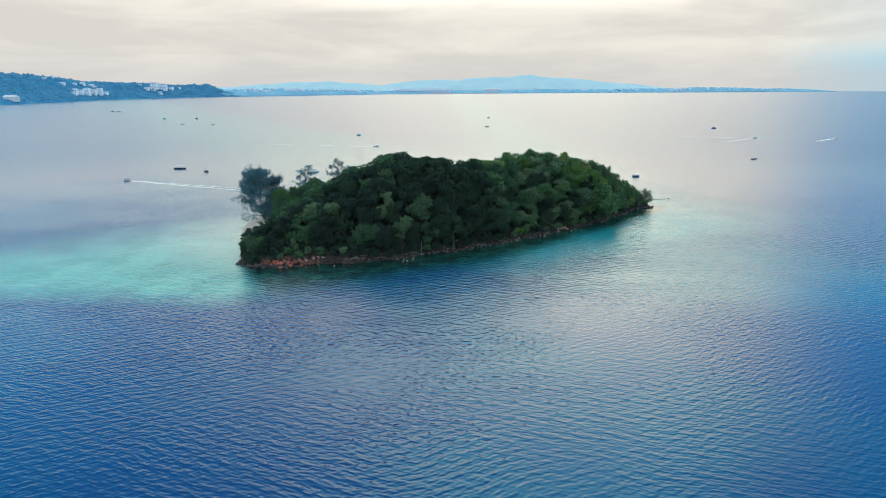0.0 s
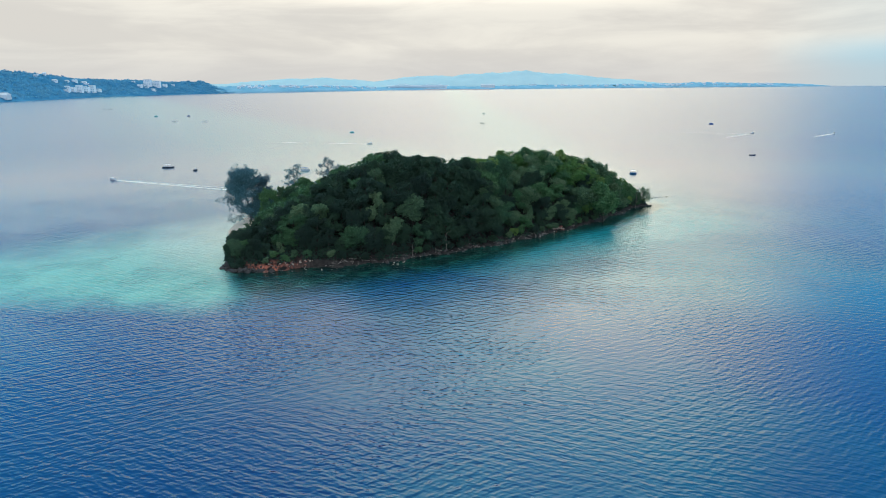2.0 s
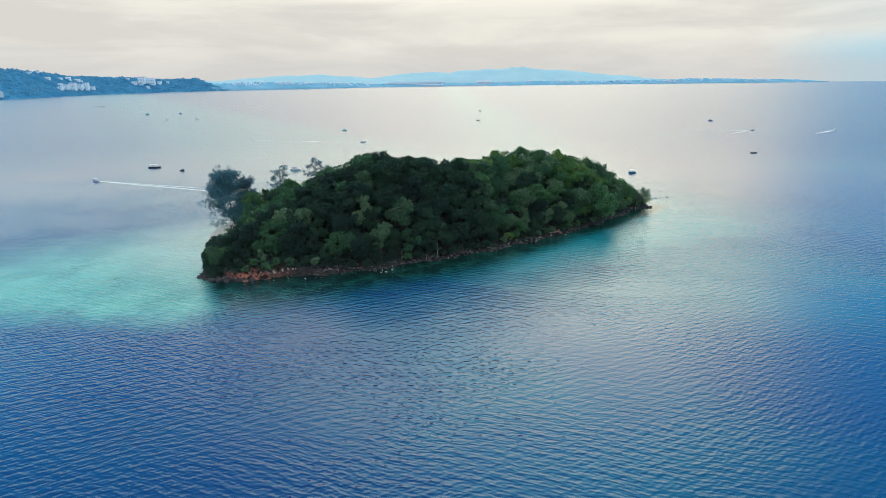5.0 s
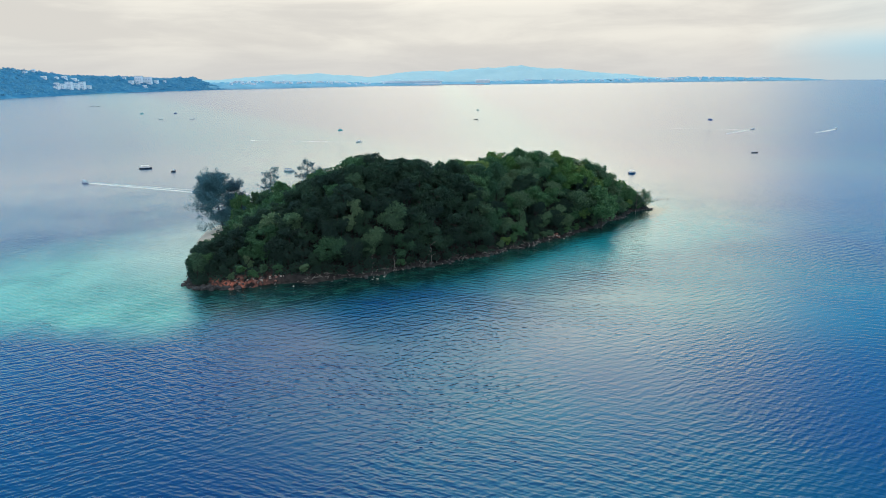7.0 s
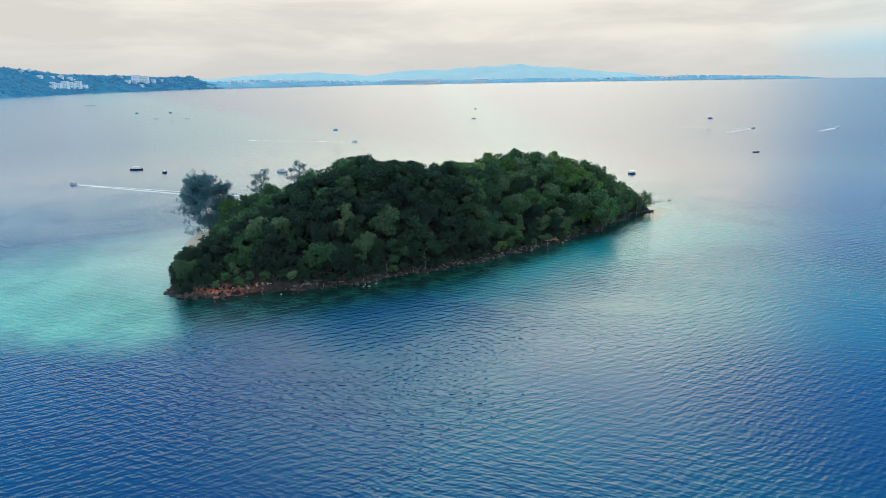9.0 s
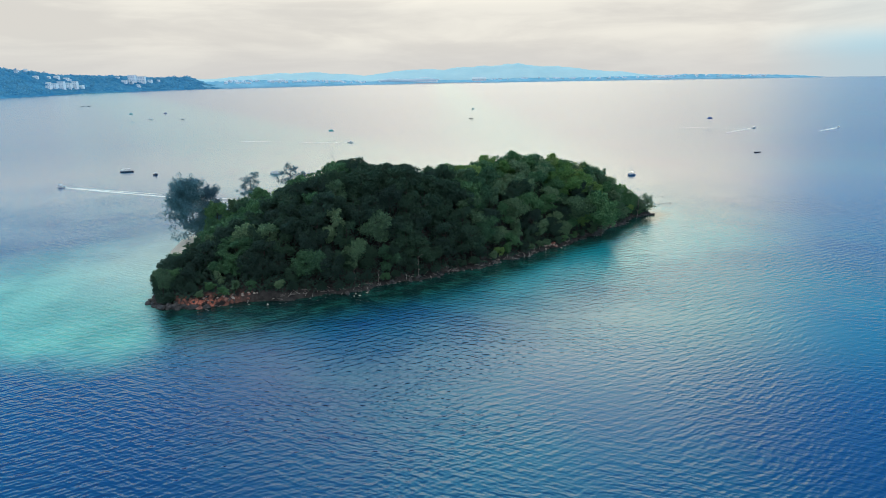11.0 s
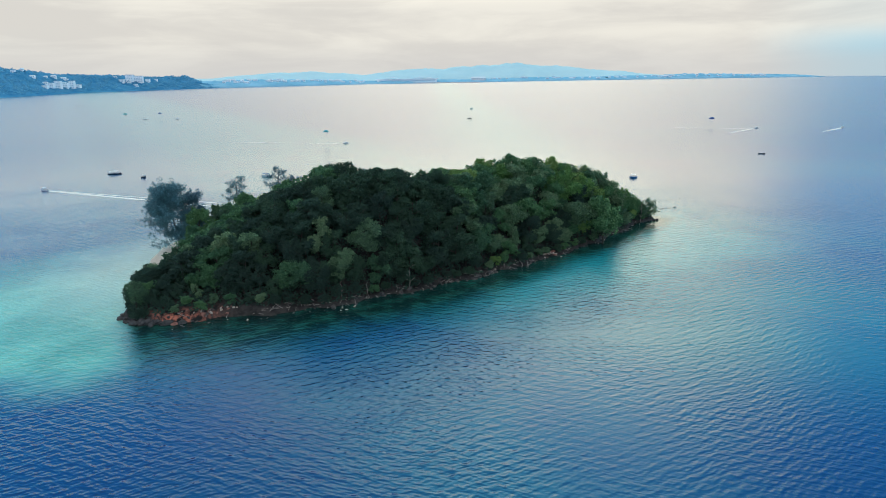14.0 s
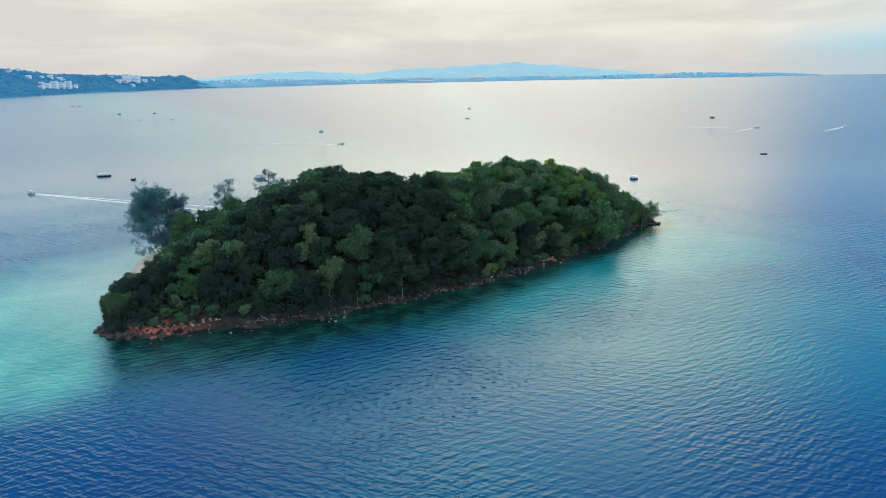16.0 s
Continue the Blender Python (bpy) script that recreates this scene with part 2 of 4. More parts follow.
def island_soil():
    m, nt, b, _ = material("island_soil", 0.95)
    p = place(nt)
    s, v = axis_sockets(nt, p)
    n1, n2 = grain(nt, p, 0.5, 5), grain(nt, p, 2.5, 4)
    soil = blend(nt, remap(nt, n1, 0.35, 0.65), (0.012, 0.011, 0.010), (0.048, 0.041, 0.037))
    xyz = nt.nodes.new("ShaderNodeSeparateXYZ")
    nt.links.new(p, xyz.inputs[0])
    clay = blend(nt, remap(nt, n2, 0.3, 0.7), (0.32, 0.075, 0.045), (0.68, 0.24, 0.15))
    red = calc(nt, "MULTIPLY", calc(nt, "MULTIPLY", remap(nt, s, 7, 12), remap(nt, n1, 0.42, 0.60)), remap(nt, calc(nt, "ADD", s, calc(nt, "MULTIPLY", n1, 14)), 36, 20))
    red = calc(nt, "MULTIPLY", red, remap(nt, calc(nt, "ADD", xyz.outputs[2], calc(nt, "MULTIPLY", n1, 2.0)), 4.3, 2.9))
    c = blend(nt, red, soil, clay)
    sand = calc(nt, "MULTIPLY", remap(nt, v, 30, 36), remap(nt, s, 36, 26))
    c = blend(nt, sand, c, blend(nt, n2, (0.55, 0.42, 0.33), (0.70, 0.58, 0.47)))
    nt.links.new(c, b.inputs["Base Color"])
    bump(nt, b, grain(nt, p, 1.6, 6), 0.8, 0.4)
    return m


# far land: the haze of distance is painted into the base colour
def haze_painted_land(name, low, high, scale):
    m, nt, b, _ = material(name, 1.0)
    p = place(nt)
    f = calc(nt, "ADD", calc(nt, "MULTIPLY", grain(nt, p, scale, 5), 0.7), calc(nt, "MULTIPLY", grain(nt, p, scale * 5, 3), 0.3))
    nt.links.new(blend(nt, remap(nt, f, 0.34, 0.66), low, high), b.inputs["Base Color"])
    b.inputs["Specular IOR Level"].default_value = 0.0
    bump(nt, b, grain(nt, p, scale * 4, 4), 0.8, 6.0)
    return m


def foam_film():
    m, nt, b, out = material("sea_foam", 0.7)
    p = place(nt)
    b.inputs["Base Color"].default_value = (0.97, 0.90, 0.82, 1)
    f = remap(nt, calc(nt, "ADD", calc(nt, "MULTIPLY", grain(nt, p, 0.5, 4), 0.6), calc(nt, "MULTIPLY", grain(nt, p, 2.2, 3), 0.4)), 0.34, 0.52, 0.55, 1.0)
    clearer = nt.nodes.new("ShaderNodeBsdfTransparent")
    mix = node(nt, "ShaderNodeMixShader", {0: f, 1: clearer.outputs[0], 2: b.outputs[0]})
    nt.links.new(mix.outputs[0], out.inputs[0])
    return m


WATER, SOIL, FOAM = sea_water(), island_soil(), foam_film()
LEAF = {
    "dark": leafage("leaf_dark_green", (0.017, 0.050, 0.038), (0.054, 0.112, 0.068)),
    "green": leafage("leaf_green", (0.022, 0.078, 0.042), (0.120, 0.275, 0.120)),
    "olive": leafage("leaf_olive", (0.044, 0.105, 0.060), (0.185, 0.315, 0.160)),
    "bright": leafage("leaf_yellow_green", (0.075, 0.180, 0.050), (0.210, 0.370, 0.105)),
    "grey": leafage("needle_grey_green", (0.024, 0.078, 0.098), (0.13, 0.31, 0.37), 0.5),
}
BARK = plain("bark", (0.025, 0.022, 0.018), (0.08, 0.066, 0.052), 3.0, 0.9, relief=0.03)
GREY_BARK = plain("grey_bark", (0.05, 0.06, 0.07), (0.12, 0.14, 0.16), 3.0, 0.9, relief=0.03)
PALE_WOOD = plain("bleached_wood", (0.16, 0.13, 0.115), (0.44, 0.38, 0.33), 2.0, 0.85, relief=0.02)
ROCK = {
    "dark": plain("rock_dark", (0.020, 0.021, 0.023), (0.10, 0.09, 0.085), 1.2, 0.85, relief=0.12),
    "brown": plain("rock_brown", (0.034, 0.030, 0.029), (0.15, 0.122, 0.112), 1.2, 0.9, relief=0.12),
    "red": plain("rock_red", (0.12, 0.047, 0.038), (0.42, 0.20, 0.15), 1.5, 0.9, relief=0.12),
    "pale": plain("rock_pale", (0.28, 0.22, 0.18), (0.58, 0.48, 0.40), 1.5, 0.9, relief=0.12),
}
# the blue of these hill tones is painted haze, paler with distance
HILL_NEAR = haze_painted_land("haze_tinted_woodland", (0.035, 0.19, 0.35), (0.09, 0.30, 0.47), 0.022)
# crowns are painted lighter to offset the shade among their sprays
HILL_WOODS = haze_painted_land("haze_tinted_crowns", (0.10, 0.33, 0.50), (0.16, 0.41, 0.57), 0.03)
HILL_MID = haze_painted_land("haze_tinted_coast", (0.19, 0.43, 0.57), (0.30, 0.54, 0.67), 0.012)
HILL_FAR = haze_painted_land("haze_tinted_mountain", (0.47, 0.665, 0.70), (0.53, 0.705, 0.725), 0.006)
WALL_WHITE = plain("white_render", (0.90, 0.93, 0.96), (0.94, 0.96, 0.98), 0.05, 0.9)
WALL_PINK = plain("pink_render", (0.78, 0.70, 0.68), (0.86, 0.80, 0.78), 0.05, 0.9)
ROOF_GREY = plain("roof_sheet", (0.60, 0.66, 0.70), (0.80, 0.83, 0.85), 0.05, 0.7)
GLASS_DARK = plain("window_glass", (0.42, 0.54, 0.64), (0.50, 0.62, 0.70), 0.2, 0.6)
HULL_DARK = plain("hull_dark_blue", (0.012, 0.018, 0.035), (0.03, 0.04, 0.07), 2.0, 0.4)
HULL_WHITE = plain("hull_white", (0.66, 0.67, 0.68), (0.80, 0.80, 0.80), 2.0, 0.35)
HULL_BLUE = plain("hull_blue", (0.03, 0.10, 0.24), (0.05, 0.16, 0.32), 2.0, 0.4)
DECK = plain("boat_deck", (0.35, 0.30, 0.25), (0.5, 0.45, 0.4), 3.0, 0.7)
CANVAS = plain("canvas_blue", (0.05, 0.10, 0.22), (0.10, 0.18, 0.32), 2.0, 0.8)
SAIL_BLUE = plain("sail_blue", (0.02, 0.06, 0.20), (0.04, 0.10, 0.28), 1.0, 0.7)
SAIL_TEAL = plain("sail_teal", (0.04, 0.25, 0.30), (0.07, 0.35, 0.38), 1.0, 0.7)
LINE_GREY = plain("rope_grey", (0.25, 0.25, 0.25), (0.4, 0.4, 0.4), 3.0, 0.8)
DARK_METAL = plain("engine_black", (0.02, 0.02, 0.022), (0.05, 0.05, 0.055), 3.0, 0.4)


# ---- building helpers ----
def part(name, bm, mat, parent=None, label=""):
    """Links a bmesh as one mesh object."""
    me = bpy.data.meshes.new(name)
    bm.to_mesh(me)
    bm.free()
    return shared(name, me, mat, parent, label)


def shared(name, me, mat, parent=None, label="", m=None):
    """Links an object on the mesh me."""
    if mat is not None and not me.materials:
        me.materials.append(mat)
    ob = new(name, me)
    if parent is not None:
        ob.parent = parent
    if m is not None:
        ob.matrix_basis = m
    return tagged(ob, label)


def thing(name, m, label, category, group="", kind=""):
    ob = new(name)
    ob.empty_display_size = 0.5
    ob.matrix_basis = m
    return tagged(ob, label, category, group, kind)


def box(bm, cx, cy, cz, sx, sy, sz, bev=0.0):
    r = bmesh.ops.create_cube(bm, size=1, matrix=Matrix.Translation((cx, cy, cz)) @ Matrix.Diagonal((sx, sy, sz, 1)))
    if bev:
        es = {e for w in r["verts"] for e in w.link_edges}
        bmesh.ops.bevel(bm, geom=list(es), offset=bev, segments=1, affect="EDGES")
    return bm


def tube(bm, pts, radii, n=6):
    """A closed tapered tube through the points."""
    rings = []
    for i, c in enumerate(pts):
        c = Vector(c)
        d = (Vector(pts[min(i + 1, len(pts) - 1)]) - Vector(pts[max(i - 1, 0)])).normalized()
        a = d.cross(Vector((0.31, 0.17, 0.93))).normalized()
        b = d.cross(a)
        rings.append([bm.verts.new(c + (a * math.cos(k * math.tau / n) + b * math.sin(k * math.tau / n)) * radii[i]) for k in range(n)])
    for r0, r1 in zip(rings, rings[1:]):
        for k in range(n):
            bm.faces.new((r0[k], r0[(k + 1) % n], r1[(k + 1) % n], r1[k]))
    bm.faces.new(rings[0][::-1])
    bm.faces.new(rings[-1])
    return bm


def smooth(me):
    me.polygons.foreach_set("use_smooth", [True] * len(me.polygons))
    return me


def grid_mesh(name, pts):
    """A sheet from a 2D array of points (rows, columns, 3)."""
    r, c, _ = pts.shape
    idx = np.arange(r * c).reshape(r, c)
    quads = np.stack([idx[:-1, :-1], idx[:-1, 1:], idx[1:, 1:], idx[1:, :-1]], -1).reshape(-1, 4)
    me = bpy.data.meshes.new(name)
    me.from_pydata(pts.reshape(-1, 3).tolist(), [], quads.tolist())
    return smooth(me)


def leaves(name, centres, normals, sizes, rng, slim=0.62):
    """A mesh of folded leaf sprays, one at each centre."""
    n = len(centres)
    t = rng.normal(size=(n, 3))
    t -= normals * np.sum(t * normals, 1, keepdims=True)
    t /= np.linalg.norm(t, axis=1, keepdims=True) + 1e-9
    b = np.cross(normals, t)
    L = sizes[:, None]
    droop = -normals * L * 0.22
    v = np.stack([centres - t * L * 0.5 + droop, centres - b * L * slim * 0.5, centres + t * L * 0.5 + droop, centres + b * L * slim * 0.5], 1)
    me = bpy.data.meshes.new(name)
    me.from_pydata(v.reshape(-1, 3).tolist(), [], np.arange(4 * n).reshape(n, 4).tolist())
    return me


# ---- the sea ----
def build_sea():
    radii = [0, 40, 80, 120, 160, 220, 300, 420, 600, 900, 1400, 2200, 3200, 4200, 4900]
    n = 96
    pts = np.zeros((len(radii), n + 1, 3))
    for i, r in enumerate(radii):
        a = np.linspace(0, math.tau, n + 1)
        pts[i, :, 0], pts[i, :, 1] = 5 + r * np.cos(a), 60 + r * np.sin(a)
    me = grid_mesh("sea", pts)
    bm = bmesh.new()
    bm.from_mesh(me)
    bmesh.ops.remove_doubles(bm, verts=bm.verts, dist=0.01)
    bmesh.ops.recalc_face_normals(bm, faces=bm.faces)
    if sum(f.normal.z for f in bm.faces) < 0:
        bmesh.ops.reverse_faces(bm, faces=bm.faces)
    ob = part("water", bm, WATER)
    tagged(ob, "rippled blue sea with turquoise shallows beside the island", "sea", kind="structure")


build_sea()

# ---- the island's shape ----
S_KNOTS = (2, 5, 9, 17, 28, 37, 50, 60, 76, 100, 127, 150, 174, 192, 199, 203)
V_FRONT = (1, -4, -7.5, -10, -13.6, -17, -20.8, -20.6, -22.2, -22.2, -19.6, -15.2, -8.6, -2.4, -1.2, 0)
S_BACK = (2, 5, 10, 15, 22, 40, 65, 85, 110, 150, 185, 203)
V_BACK = (3, 12, 30, 56, 74, 92, 92, 76, 62, 48, 22, 2)
S_RIDGE = (0, 6, 18, 35, 50, 60, 70, 80, 90, 98, 106, 118, 136, 150, 165, 178, 190, 199, 203)
H_RIDGE = (3, 8.5, 13.5, 20, 27, 32, 33.8, 32.4, 30.2, 29.4, 29.6, 29.6, 30.4, 28.4, 24.6, 19.6, 11.5, 5.5, 2)
V_RIDGE_S = (0, 20, 60, 100, 140, 180, 203)
V_RIDGE = (4, 10, 10, 4, 12, 4, 1)


def to_sv(x, y):
    dx, dy = x - AXIS_O[0], y - AXIS_O[1]
    return dx * AXIS_U[0] + dy * AXIS_U[1], dx * AXIS_V[0] + dy * AXIS_V[1]


def to_xy(s, v):
    return AXIS_O[0] + s * AXIS_U[0] + v * AXIS_V[0], AXIS_O[1] + s * AXIS_U[1] + v * AXIS_V[1]


def front(s):
    return float(np.interp(s, S_KNOTS, V_FRONT)) + 0.9 * math.sin(s * 0.31) * min(1, s / 20, (203 - s) / 20) + 0.5 * math.sin(s * 0.83 + 1)


def rear(s):
    return float(np.interp(s, S_BACK, V_BACK))


def canopy(s, v):
    """Height of the tree tops."""
    vf, vb, vr, h = front(s), rear(s), float(np.interp(s, V_RIDGE_S, V_RIDGE)), float(np.interp(s, S_RIDGE, H_RIDGE))
    vr = min(max(vr, vf + 1), vb - 1)
    if v <= vr:
        t = min(max((v - vf) / (vr - vf), 0), 1)
        return max(2.5, h * (1 - (1 - t) ** 2.2))
    t = min(max((v - vr) / (vb - vr), 0), 1)
    return max(7.5 if s > 12 else 3.0, h * (1 - t ** 1.4))


def shore_bank(s, d):
    """Height of bare ground at d metres behind the waterline."""
    clay = max(0, min((s - 5) / 6, (44 - s) / 8, 1))
    bank = (0.55 + 0.35 * clay) * 4.2 * (1 - math.exp(-max(d, 0) / 3.2))
    return bank - 0.7 * math.exp(-max(d, 0) / 0.8)


def ground(s, v):
    d = min(v - front(s), rear(s) - v)
    if s < 30 and v > 28:
        low = -0.5 + 0.16 * max(d, 0)
    else:
        low = shore_bank(s, d)
    return max(low, min(canopy(s, v) - 10.5, low + 1.1 * max(d, 0)))


def build_island():
    S = np.linspace(2, 203, 150)
    T = np.linspace(0, 1, 44) ** 1.25
    pts = np.zeros((len(T), len(S), 3))
    for j, s in enumerate(S):
        vf, vb = front(s), rear(s)
        for i, t in enumerate(T):
            v = vf - 1.5 + (vb - vf + 3.0) * t
            x, y = to_xy(s, v)
            z = ground(s, v) if vf <= v <= vb else -1.2
            z += 0.35 * noise.noise((x * 0.6, y * 0.6, 3.1)) + 0.18 * noise.noise((x * 1.7, y * 1.7, 9.0))
            pts[i, j] = x, y, min(z, 40)
    bm = bmesh.new()
    bm.from_mesh(grid_mesh("land", pts))
    bmesh.ops.recalc_face_normals(bm, faces=bm.faces)
    if sum(f.normal.z for f in bm.faces) < 0:
        bmesh.ops.reverse_faces(bm, faces=bm.faces)
    tagged(part("ground", bm, SOIL), "steep wooded island ground with a bare red clay bank", "island", kind="structure")


build_island()


# ---- the far shore ----
def headland():
    """The near headland: from its beach up to a ridge, and down behind."""
    coast = np.array([(-1650, 1500), (-1350, 1915), (-1352, 2060), (-1354, 2205), (-1357, 2400), (-1359, 2596), (-1230, 2800), (-1130, 2940), (-990, 3085)], float)
    ridge = np.array([(-2050, 2150, 108), (-1670, 2400, 99), (-1640, 2480, 97), (-1580, 2570, 92), (-1510, 2690, 69), (-1430, 2850, 65), (-1300, 3000, 55), (-1190, 3190, 57), (-1000, 3100, 0.5)], float)
    q = np.linspace(0, 8, 520)
    k = np.arange(9)
    rise = np.array([(-0.02, 0), (0.0, 0.03), (0.05, 0.09), (0.12, 0.15), (0.2, 0.21), (0.3, 0.29), (0.42, 0.41), (0.55, 0.56), (0.68, 0.72), (0.82, 0.89), (1.0, 1.0), (1.2, 0.93), (1.5, 0.6), (1.9, 0.0)])
    steps = np.concatenate([[-0.02, 0.0], np.linspace(0.03, 1.2, 40), [1.5, 1.9]])
    form = np.stack([steps, np.interp(steps, rise[:, 0], rise[:, 1])], 1)
    pts = np.zeros((len(form), len(q), 3))
    for j, a in enumerate(q):
        cx, cy = np.interp(a, k, coast[:, 0]), np.interp(a, k, coast[:, 1])
        rx, ry, rh = (np.interp(a, k, ridge[:, i]) for i in range(3))
        for i, (t, f) in enumerate(form):
            x, y = cx + (rx - cx) * t, cy + (ry - cy) * t
            n = noise.fractal((x * 0.006, y * 0.006, 1.0), 1.0, 2.0, 4) * 0.10 + noise.noise((x * 0.05, y * 0.05, 6)) * 0.05
            pts[i, j] = x, y, rh * f * (1 + n) + ((5.0 * noise.noise((x * 0.035, y * 0.035, 2)) + 4.0 * noise.noise((x * 0.09, y * 0.09, 5))) if i > 1 else 0) + (-0.5 if i == 0 else 0)
    bm = bmesh.new()
    bm.from_mesh(grid_mesh("ground", pts))
    bmesh.ops.recalc_face_normals(bm, faces=bm.faces)
    if sum(f.normal.z for f in bm.faces) < 0:
        bmesh.ops.reverse_faces(bm, faces=bm.faces)
    rng = np.random.default_rng(41)
    c, n, z = [], [], []
    for _ in range(2600):
        i, j = int(rng.integers(3, len(form) - 3)), int(rng.integers(0, len(q) - 1))
        o, r = pts[i, j], rng.uniform(2.5, 4.8)
        for _ in range(9):
            d = rng.normal(size=3)
            d[2] = abs(d[2])
            d /= np.linalg.norm(d)
            c.append(o + d * r * np.array([1, 1, 1.1]))
            d = np.array([0.35, -0.55, 0.8]) + 0.3 * d
            n.append(d / np.linalg.norm(d))
            z.append(r * rng.uniform(0.8, 1.2))
    me = leaves("woods", np.array(c), np.array(n), np.array(z), rng, 0.8)
    tagged(shared("woods", me, HILL_WOODS), "tree crowns covering the headland, haze painted in as blue", "woods", kind="stuff")
    tagged(part("ground", bm, HILL_NEAR), "wooded headland with haze painted in as blue, houses among the trees", "hills", kind="structure")


headland()


def land(name, mat, xs, ys, hs, depth, base, label, seed, step, rough, rise=0.35):
    """Hills behind a coast line through (xs, ys), hs high, that fall again over the depth."""
    xs, ys, hs = (np.array(a, float) for a in (xs, ys, hs))
    run = np.concatenate([[0], np.cumsum(np.hypot(np.diff(xs), np.diff(ys)))])
    q = np.arange(0, run[-1] + step, step)
    q[-1] = run[-1]
    px, py, ph = np.interp(q, run, xs), np.interp(q, run, ys), np.interp(q, run, hs)
    gx, gy = np.gradient(px), np.gradient(py)
    g = np.hypot(gx, gy)
    nx, ny = -gy / g, gx / g
    back = np.array([0, 0.015, 0.05, 0.1, 0.16, 0.23, 0.31, 0.4, 0.5, 0.62, 0.75, 0.88, 1.0])
    form = np.clip(back / rise, 0, 1) ** 0.75 * np.where(back > rise, 1 - ((back - rise) / (1 - rise)) ** 2 * 0.9, 1)
    pts = np.zeros((len(back), len(q), 3))
    for i, t in enumerate(back):
        for j in range(len(q)):
            x, y = px[j] + nx[j] * depth * t, py[j] + ny[j] * depth * t
            k = noise.fractal((x * 0.004, y * 0.004, seed), 1.0, 2.0, 4) * 0.22 + noise.noise((x * 0.03, y * 0.03, seed)) * rough
            z = base * (t > 0) + ph[j] * form[i] * (1 + k)
            pts[i, j] = x, y, z if i else -0.5
    bm = bmesh.new()
    bm.from_mesh(grid_mesh(name, pts))
    bmesh.ops.recalc_face_normals(bm, faces=bm.faces)
    if sum(f.normal.z for f in bm.faces) < 0:
        bmesh.ops.reverse_faces(bm, faces=bm.faces)
    return tagged(part(name, bm, mat), label, "hills", kind="structure")


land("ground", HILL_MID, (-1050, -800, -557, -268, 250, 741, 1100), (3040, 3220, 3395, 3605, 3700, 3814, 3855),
     (30, 30, 24, 14, 12, 16, 16), 420, 3, "low built-up coast strip with haze painted in as blue", 2.0, 9, 0.3, 0.3)
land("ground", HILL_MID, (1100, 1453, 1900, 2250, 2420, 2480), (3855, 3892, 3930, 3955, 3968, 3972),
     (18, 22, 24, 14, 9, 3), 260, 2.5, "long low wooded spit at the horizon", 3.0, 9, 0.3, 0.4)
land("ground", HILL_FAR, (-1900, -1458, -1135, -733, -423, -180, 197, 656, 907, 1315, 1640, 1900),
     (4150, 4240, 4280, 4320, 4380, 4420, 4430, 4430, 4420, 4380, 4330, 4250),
     (24, 38, 60, 72, 46, 76, 93, 105, 90, 50, 18, 8), 420, 2, "mountain range far behind the coast, haze painted in as pale blue", 4.0, 14, 0.05, 0.75)


# ---- buildings on the far shore ----
def block(name, x, y, z, w, d, h, wall, label, group, rows=0, cols=0, pitched=False, turn=0.0):
    t = thing(name, pose(x, y, z, 0, 0, turn), label, "building", group)
    part("wall", box(bmesh.new(), 0, 0, h / 2 - 3, w, d, h + 6), wall, t)
    bm = bmesh.new()
    if pitched:
        a = [bm.verts.new(c) for c in ((-w / 2 - 1, -d / 2 - 1, h), (w / 2 + 1, -d / 2 - 1, h), (w / 2 + 1, d / 2 + 1, h), (-w / 2 - 1, d / 2 + 1, h),
                                       (-w / 2 + 2, 0, h + d * 0.3), (w / 2 - 2, 0, h + d * 0.3))]
        for f in ((0, 1, 5, 4), (2, 3, 4, 5), (1, 2, 5), (3, 0, 4), (3, 2, 1, 0)):
            bm.faces.new([a[i] for i in f])
    else:
        box(bm, 0, 0, h + 0.5, w + 1.2, d + 1.2, 1.0)
    part("roof", bm, ROOF_GREY, t)
    if rows:
        me = bpy.data.meshes.new("window")
        bm = box(bmesh.new(), 0, 0, 0, w / cols * 0.62, 0.6, h / rows * 0.5)
        bm.to_mesh(me)
        bm.free()
        for r in range(rows):
            for c in range(cols):
                shared("window", me, GLASS_DARK, t, m=pose(-w / 2 + w / cols * (c + 0.5), -d / 2 - 0.1, h / rows * (r + 0.5)))
    return t


def far_ground(x, y):
    hit, place_, *_ = scene.ray_cast(bpy.context.evaluated_depsgraph_get(), (x, y, 600), (0, 0, -1))
    return place_.z if hit else 0.0


